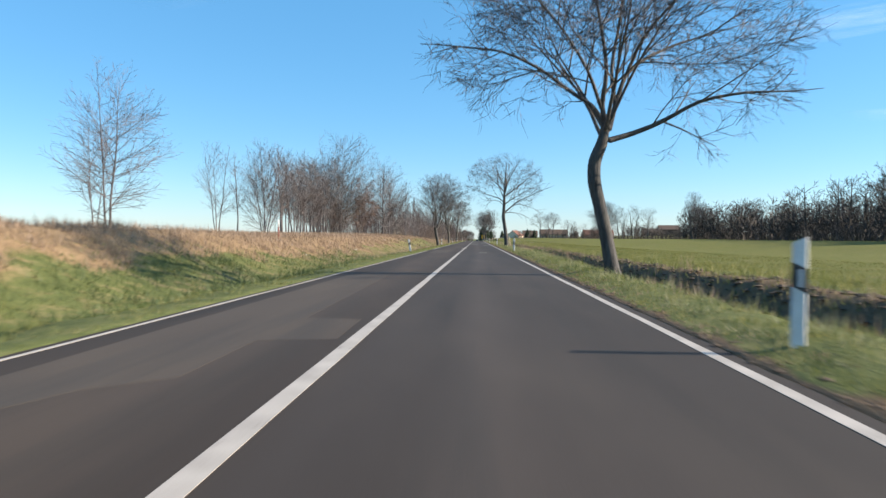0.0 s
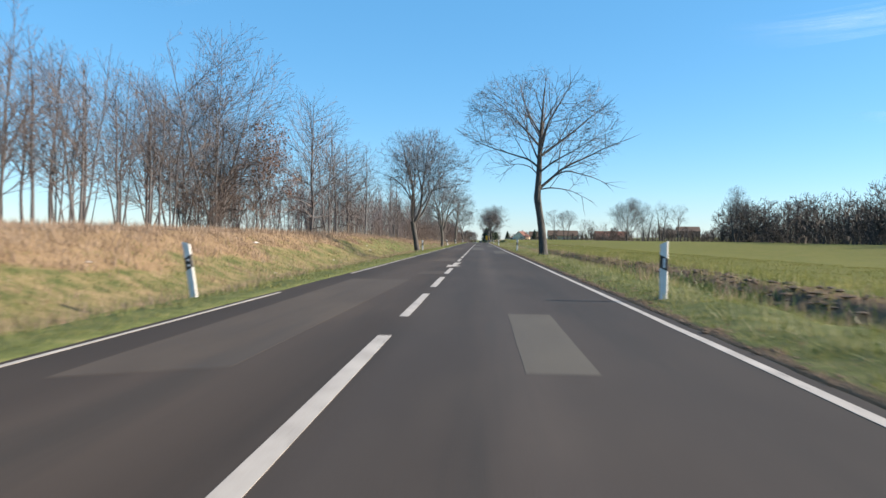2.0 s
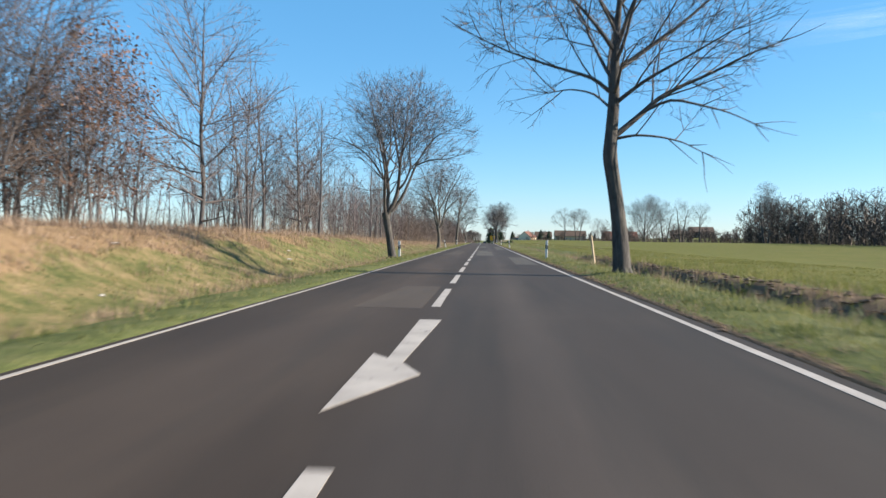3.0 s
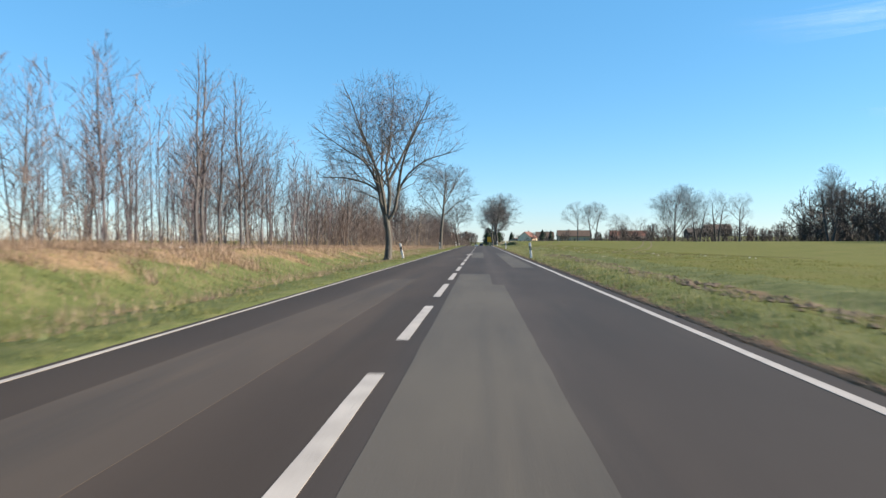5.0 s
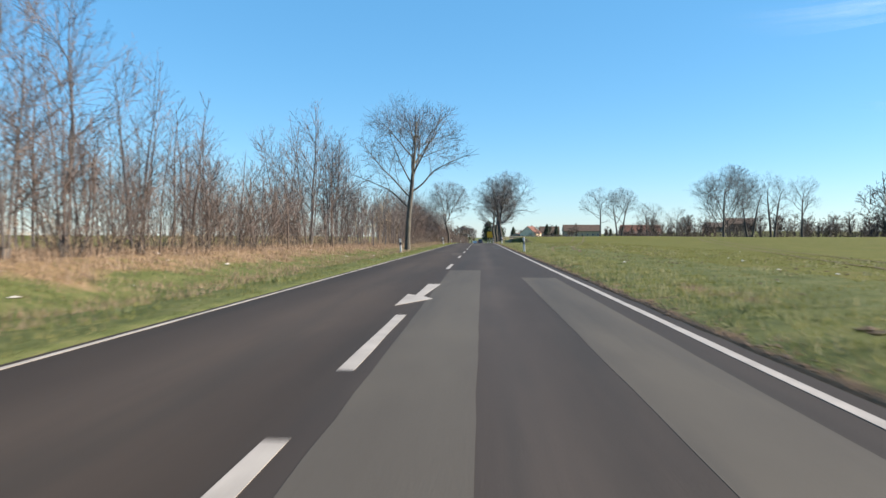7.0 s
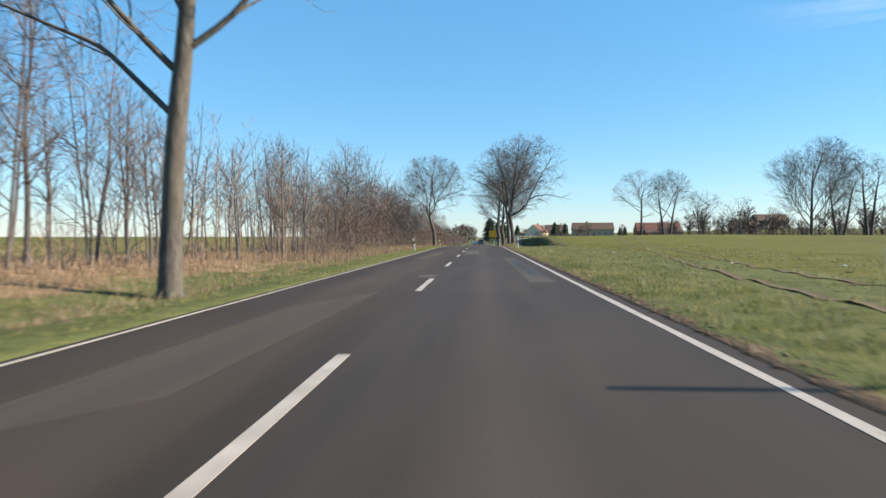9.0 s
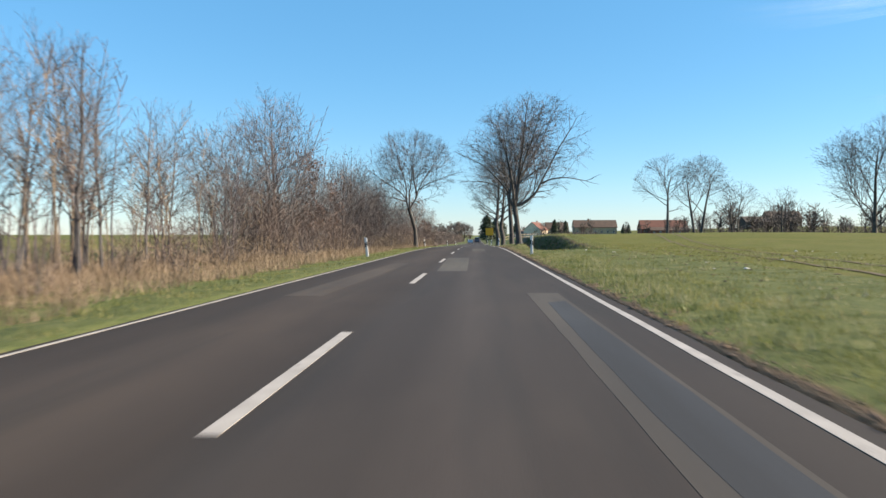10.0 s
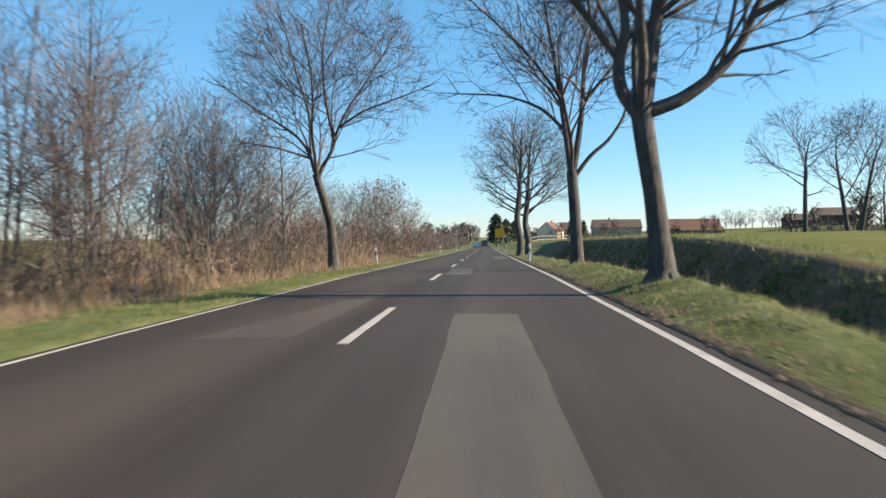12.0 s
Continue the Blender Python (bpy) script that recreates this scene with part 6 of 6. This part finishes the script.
# ---- grass, straw, clods ----
def blades(name, x, y, h, w, material, label, bend=0.35, seed=1, lift=0.0):
    """Single blades as slim triangles at the given feet."""
    rs = np.random.RandomState(seed)
    n = len(x)
    z = height(x, y) - 0.01 + lift
    a = rs.uniform(0, 2 * np.pi, n)
    tilt = rs.normal(0, bend, n)
    ca, sa = np.cos(a), np.sin(a)
    b = rs.uniform(0, 2 * np.pi, n)
    p0 = np.stack([x - ca * w, y - sa * w, z], 1)
    p1 = np.stack([x + ca * w, y + sa * w, z], 1)
    p2 = np.stack([x + np.cos(b) * tilt * h, y + np.sin(b) * tilt * h, z + h * np.cos(np.clip(tilt, -1.2, 1.2))], 1)
    v = np.stack([p0, p1, p2], 1).reshape(-1, 3)
    f = np.arange(3 * n).reshape(-1, 3)
    return tagged(put(name, mesh_from(name, v, f, material)), label, "grass", "", "stuff")


def scatter(n, x0, x1, y0, y1, clump, seed):
    """Feet in loose tufts over a strip."""
    rs = np.random.RandomState(seed)
    m = max(1, n // 14)
    cx, cy = rs.uniform(x0, x1, m), rs.uniform(y0, y1, m)
    k = rs.randint(0, m, n)
    x, y = cx[k] + rs.normal(0, clump, n), cy[k] + rs.normal(0, clump, n)
    size = (0.55 + 0.9 * rs.rand(m) ** 1.5)[k]
    return x, y, size * rs.uniform(0.7, 1.2, n)


# right verge
x, y, s = scatter(145000, 3.85, 6.5, -4, 292, 0.13, 1)
ok = (x > 3.8 + 0.28 * np.abs(rough(x, y, 1.3)))
blades("verge_grass", x[ok], y[ok], (0.1 - 0.045 * ss(250, 262, y[ok])) * s[ok], 0.007, M_GRASS, "short green grass on the verge", 0.8, 2)
x, y, s = scatter(16000, 3.76, 4.35, -4, 296, 0.07, 81)
ok = x > 3.74
blades("kerb_grass", x[ok], y[ok], 0.075 * s[ok], 0.006, M_DRY, "short withered grass along the asphalt edge", 0.9, 82)
# left verge
x, y, s = scatter(110000, -9.0, -3.0, -4, 300, 0.15, 3)
ok = x < -2.9 - 0.09 * np.abs(rough(x, y, 1.1))
blades("verge_grass", x[ok], y[ok], 0.11 * s[ok], 0.008, M_GRASS, "green grass on the sloping verge", 0.8, 4)
# dry grass of the bank
x, y, s = scatter(130000, -20, -6.4, -4, 135, 0.2, 5)
ok = x < -3.2 - dry_from(y) + 0.8 * rough(x, y, 5)
blades("dry_grass", x[ok], y[ok], 0.32 * s[ok], 0.011, M_DRY, "tall dry straw-coloured grass on the bank", 0.75, 6)
x, y, s = scatter(32000, -9.0, -4.2, 34, 230, 0.2, 7)
blades("dry_grass", x, y, 0.2 * s, 0.008, M_DRY, "dry stalks among the green grass", 0.5, 8)
x, y, s = scatter(60000, -17, -6.6, 130, 240, 0.22, 9)
ok = x < -3.6 - dry_from(y) + 0.8 * rough(x, y, 5)
blades("dry_grass", x[ok], y[ok], 0.26 * s[ok], 0.011, M_DRY, "dry grass under the young trees", 0.7, 10)
x, y, s = scatter(80000, -13, -4.9, 228, 330, 0.22, 11)
ok = x < -4.9 + 0.3 * rough(x, y, 4)
blades("dry_reeds", x[ok], y[ok], 0.33 * s[ok], 0.009, M_REED, "withered reeds and dry grass before the thicket", 0.5, 12)
# ditch walls and field edge
x, y, s = scatter(60000, 5.6, 10.8, -4, 120, 0.2, 13)
ok = np.random.RandomState(14).rand(len(x)) < np.where((x > 6.6) & (x < 8.6), 0.3, 1.0)
blades("ditch_grass", x[ok], y[ok], 0.24 * s[ok], 0.009, M_GRASS, "rough grass along the ditch", 0.5, 15)
x, y, s = scatter(40000, 6.2, 11.2, 262, 335, 0.25, 16)
ok = np.random.RandomState(57).rand(len(x)) < np.where((x > 7.0) & (x < 10.4), 0.35, 1.0)
blades("ditch_grass", x[ok], y[ok], 0.14 * s[ok], 0.01, M_GRASS, "rough grass on the deep ditch bank", 0.5, 17)
x, y, s = scatter(5000, 5.3, 8.2, -4, 120, 0.18, 18)
blades("dry_grass", x, y, 0.4 * s, 0.009, M_DRY, "dry tufts beside the ditch", 0.4, 19)
x, y, s = scatter(4200, 5.4, 6.9, 266, 330, 0.18, 20)
blades("dry_grass", x, y, 0.26 * s, 0.009, M_DRY, "dry tufts beside the deep ditch", 0.4, 21)
x, y, s = scatter(14000, 7.0, 9.4, 262, 336, 0.25, 71)
blades("ditch_weeds", x, y, 0.17 * s, 0.035, M_WEED, "bramble leaves hanging over the deep ditch bank", 0.9, 72)
x, y, s = scatter(2500, 7.0, 10.8, 262, 336, 0.2, 73)
blades("dry_grass", x, y, 0.24 * s, 0.01, M_PALE_GRASS, "pale tufts on the deep ditch bank", 0.6, 74)
x, y, s = scatter(14000, 4.1, 6.3, -4, 252, 0.1, 75)
blades("verge_weeds", x, y, 0.1 * s, 0.012, M_WEED, "dark green leaves among the verge grass", 1.0, 76)
# the verge beside the deep ditch
x, y, s = scatter(3200, 4.1, 5.7, 254, 296, 0.09, 85)
blades("verge_tufts", x, y, 0.11 * s, 0.008, M_PALE_GRASS, "pale grass tufts beside the deep ditch", 0.7, 86)
x, y, s = scatter(3600, 4.1, 5.6, 252, 296, 0.11, 87)
blades("verge_weeds", x, y, 0.07 * s, 0.014, M_WEED, "low dark leaves in the verge beside the deep ditch", 1.1, 88)
x, y, s = scatter(5200, 3.78, 4.4, 248, 300, 0.08, 89)
ok = x > 3.74
blades("leaf_litter", x[ok], y[ok], 0.045 * s[ok], 0.014, M_DRY, "brown leaves and straw along the asphalt edge", 1.3, 90)
# broad-leaved weeds in the ditch and on the verge
x, y, s = scatter(12000, -8.2, -3.7, 50, 240, 0.26, 83)
ok = rough(x, y, 6.0) > 0.1
blades("bank_weeds", x[ok], y[ok], 0.13 * s[ok], 0.015, M_WEED, "dark green weed clumps on the verge slope", 1.0, 84)
x, y, s = scatter(26000, 6.2, 7.5, -4, 112, 0.16, 61)
blades("ditch_weeds", x, y, 0.2 * s, 0.03, M_WEED, "dark green broad-leaved weeds in the ditch", 1.0, 62)
x, y, s = scatter(15000, -8.2, -4.2, -4, 50, 0.24, 63)
blades("bank_weeds", x, y, 0.2 * s, 0.014, M_WEED, "dark green weed clumps on the bank", 1.0, 64)
x, y, s = scatter(21000, 4.2, 6.3, -4, 255, 0.12, 65)
blades("verge_tufts", x, y, 0.2 * s, 0.008, M_PALE_GRASS, "pale grass tufts on the verge", 0.6, 66)
x, y, s = scatter(7000, 6.2, 17, 150, 264, 0.14, 67)
blades("field_tufts", x, y, 0.13 * s, 0.02, M_PALE_GRASS, "yellowish tufts in the thin crop", 0.9, 68)
# crop
x, y, s = scatter(55000, 6.3, 20, 100, 275, 0.3, 22)
ok = (x > 8.5) | (y > 118)
blades("young_crop", x[ok], y[ok], 0.1 * s[ok], 0.009, M_CROP, "young green crop in the field", 0.6, 23)
x, y, s = scatter(45000, 9.0, 20, -4, 110, 0.3, 24)
blades("young_crop", x, y, 0.1 * s, 0.009, M_CROP, "young green crop behind the ditch", 0.6, 25)


def clods(name, n, box, size, material, label, category, seed):
    """Small uneven lumps on the ground."""
    rs = np.random.RandomState(seed)
    base = np.array([(1, 0, 0), (-1, 0, 0), (0, 1, 0), (0, -1, 0), (0, 0, 1), (0, 0, -1)], float)
    tri = np.array([(0, 2, 4), (2, 1, 4), (1, 3, 4), (3, 0, 4), (2, 0, 5), (1, 2, 5), (3, 1, 5), (0, 3, 5)])
    x, y = rs.uniform(box[0], box[1], n), rs.uniform(box[2], box[3], n)
    s = size * rs.uniform(0.4, 1.5, n) ** 1.3
    v = base[None] * (s[:, None, None] * rs.uniform(0.45, 1.5, (n, 6, 1))) * np.array([1.5, 1.5, 0.45])
    v = v + np.stack([x, y, height(x, y) + s * 0.25], 1)[:, None, :]
    f = (np.arange(n) * 6)[:, None, None] + tri[None]
    return tagged(put(name, mesh_from(name, v.reshape(-1, 3), f.reshape(-1, 3), material)), label, category, "", "stuff")


clods("earth_clods", 2600, (6.8, 8.9, -4, 115), 0.06, M_CLOD, "dark earth clods along the ditch wall", "earth clods", 30)
clods("earth_clods", 1700, (5.3, 6.8, 117, 162), 0.062, M_CLOD, "brown earth clods at the field edge", "earth clods", 31)
clods("earth_clods", 3000, (3.72, 4.05, -4, 300), 0.022, M_CLOD, "crumbs of earth along the asphalt edge", "earth clods", 32)
clods("earth_clods", 900, (6.2, 16, 150, 264), 0.035, M_CLOD, "scattered earth clods in the thin crop", "earth clods", 35)
clods("litter", 60, (-11, -5, 5, 200), 0.06, M_STONE, "pale litter and stones in the grass", "litter", 33)
clods("litter", 40, (6.5, 20, 150, 262), 0.05, M_STONE, "pale stones on the field", "litter", 34)


# ---- thin high clouds ----
def cirrus(x, y, z, length, tall, turn):
    m, nt, b = nodes_of("thin_cloud")
    fac = noise_fac(nt, 1.6, 6, 0.6, (0.6, 1, 5.0), "Generated")
    tr, tl, ms = nt.nodes.new("ShaderNodeBsdfTransparent"), nt.nodes.new("ShaderNodeBsdfTranslucent"), nt.nodes.new("ShaderNodeMixShader")
    g = nt.nodes.new("ShaderNodeTexGradient")
    g.gradient_type = "SPHERICAL"
    tc, mp = nt.nodes.new("ShaderNodeTexCoord"), nt.nodes.new("ShaderNodeMapping")
    mp.inputs["Location"].default_value, mp.inputs["Scale"].default_value = (-1, 0, -1), (2, 0, 2)
    nt.links.new(tc.outputs["Generated"], mp.inputs["Vector"])
    nt.links.new(mp.outputs["Vector"], g.inputs["Vector"])
    mu = nt.nodes.new("ShaderNodeMath")
    mu.operation = "MULTIPLY"
    nt.links.new(ramp(nt, fac, ((0.35, (0, 0, 0)), (0.75, (0.2, 0.2, 0.2)))), mu.inputs[0])
    nt.links.new(g.outputs["Fac"], mu.inputs[1])
    nt.links.new(mu.outputs[0], ms.inputs[0])
    tl.inputs["Color"].default_value = (0.9, 0.92, 0.95, 1)
    nt.links.new(tr.outputs[0], ms.inputs[1])
    nt.links.new(tl.outputs[0], ms.inputs[2])
    nt.links.new(ms.outputs[0], nt.nodes["Material Output"].inputs["Surface"])
    n = 12
    v, f = [], []
    for i in range(n + 1):
        k = i / n
        for s in (0, 1):
            v.append(((k - 0.5) * length, 60 * math.sin(k * 5), (s - 0.5) * tall + 0.05 * length * (k - 0.5)))
        if i:
            f.append((2 * i - 2, 2 * i, 2 * i + 1, 2 * i - 1))
    ob = put("cloud", mesh_from("cloud", v, f, m), None, Matrix.Translation((x, y, z)) @ Matrix.Rotation(radians(turn), 4, "Z"))
    return tagged(ob, "faint thin cirrus streak in the sky", "cloud", "", "structure")


cirrus(2050, 4000, 1240, 1500, 190, -20)
cirrus(2450, 4000, 740, 900, 70, -20)
cirrus(-1800, 4000, 1420, 800, 160, 15)
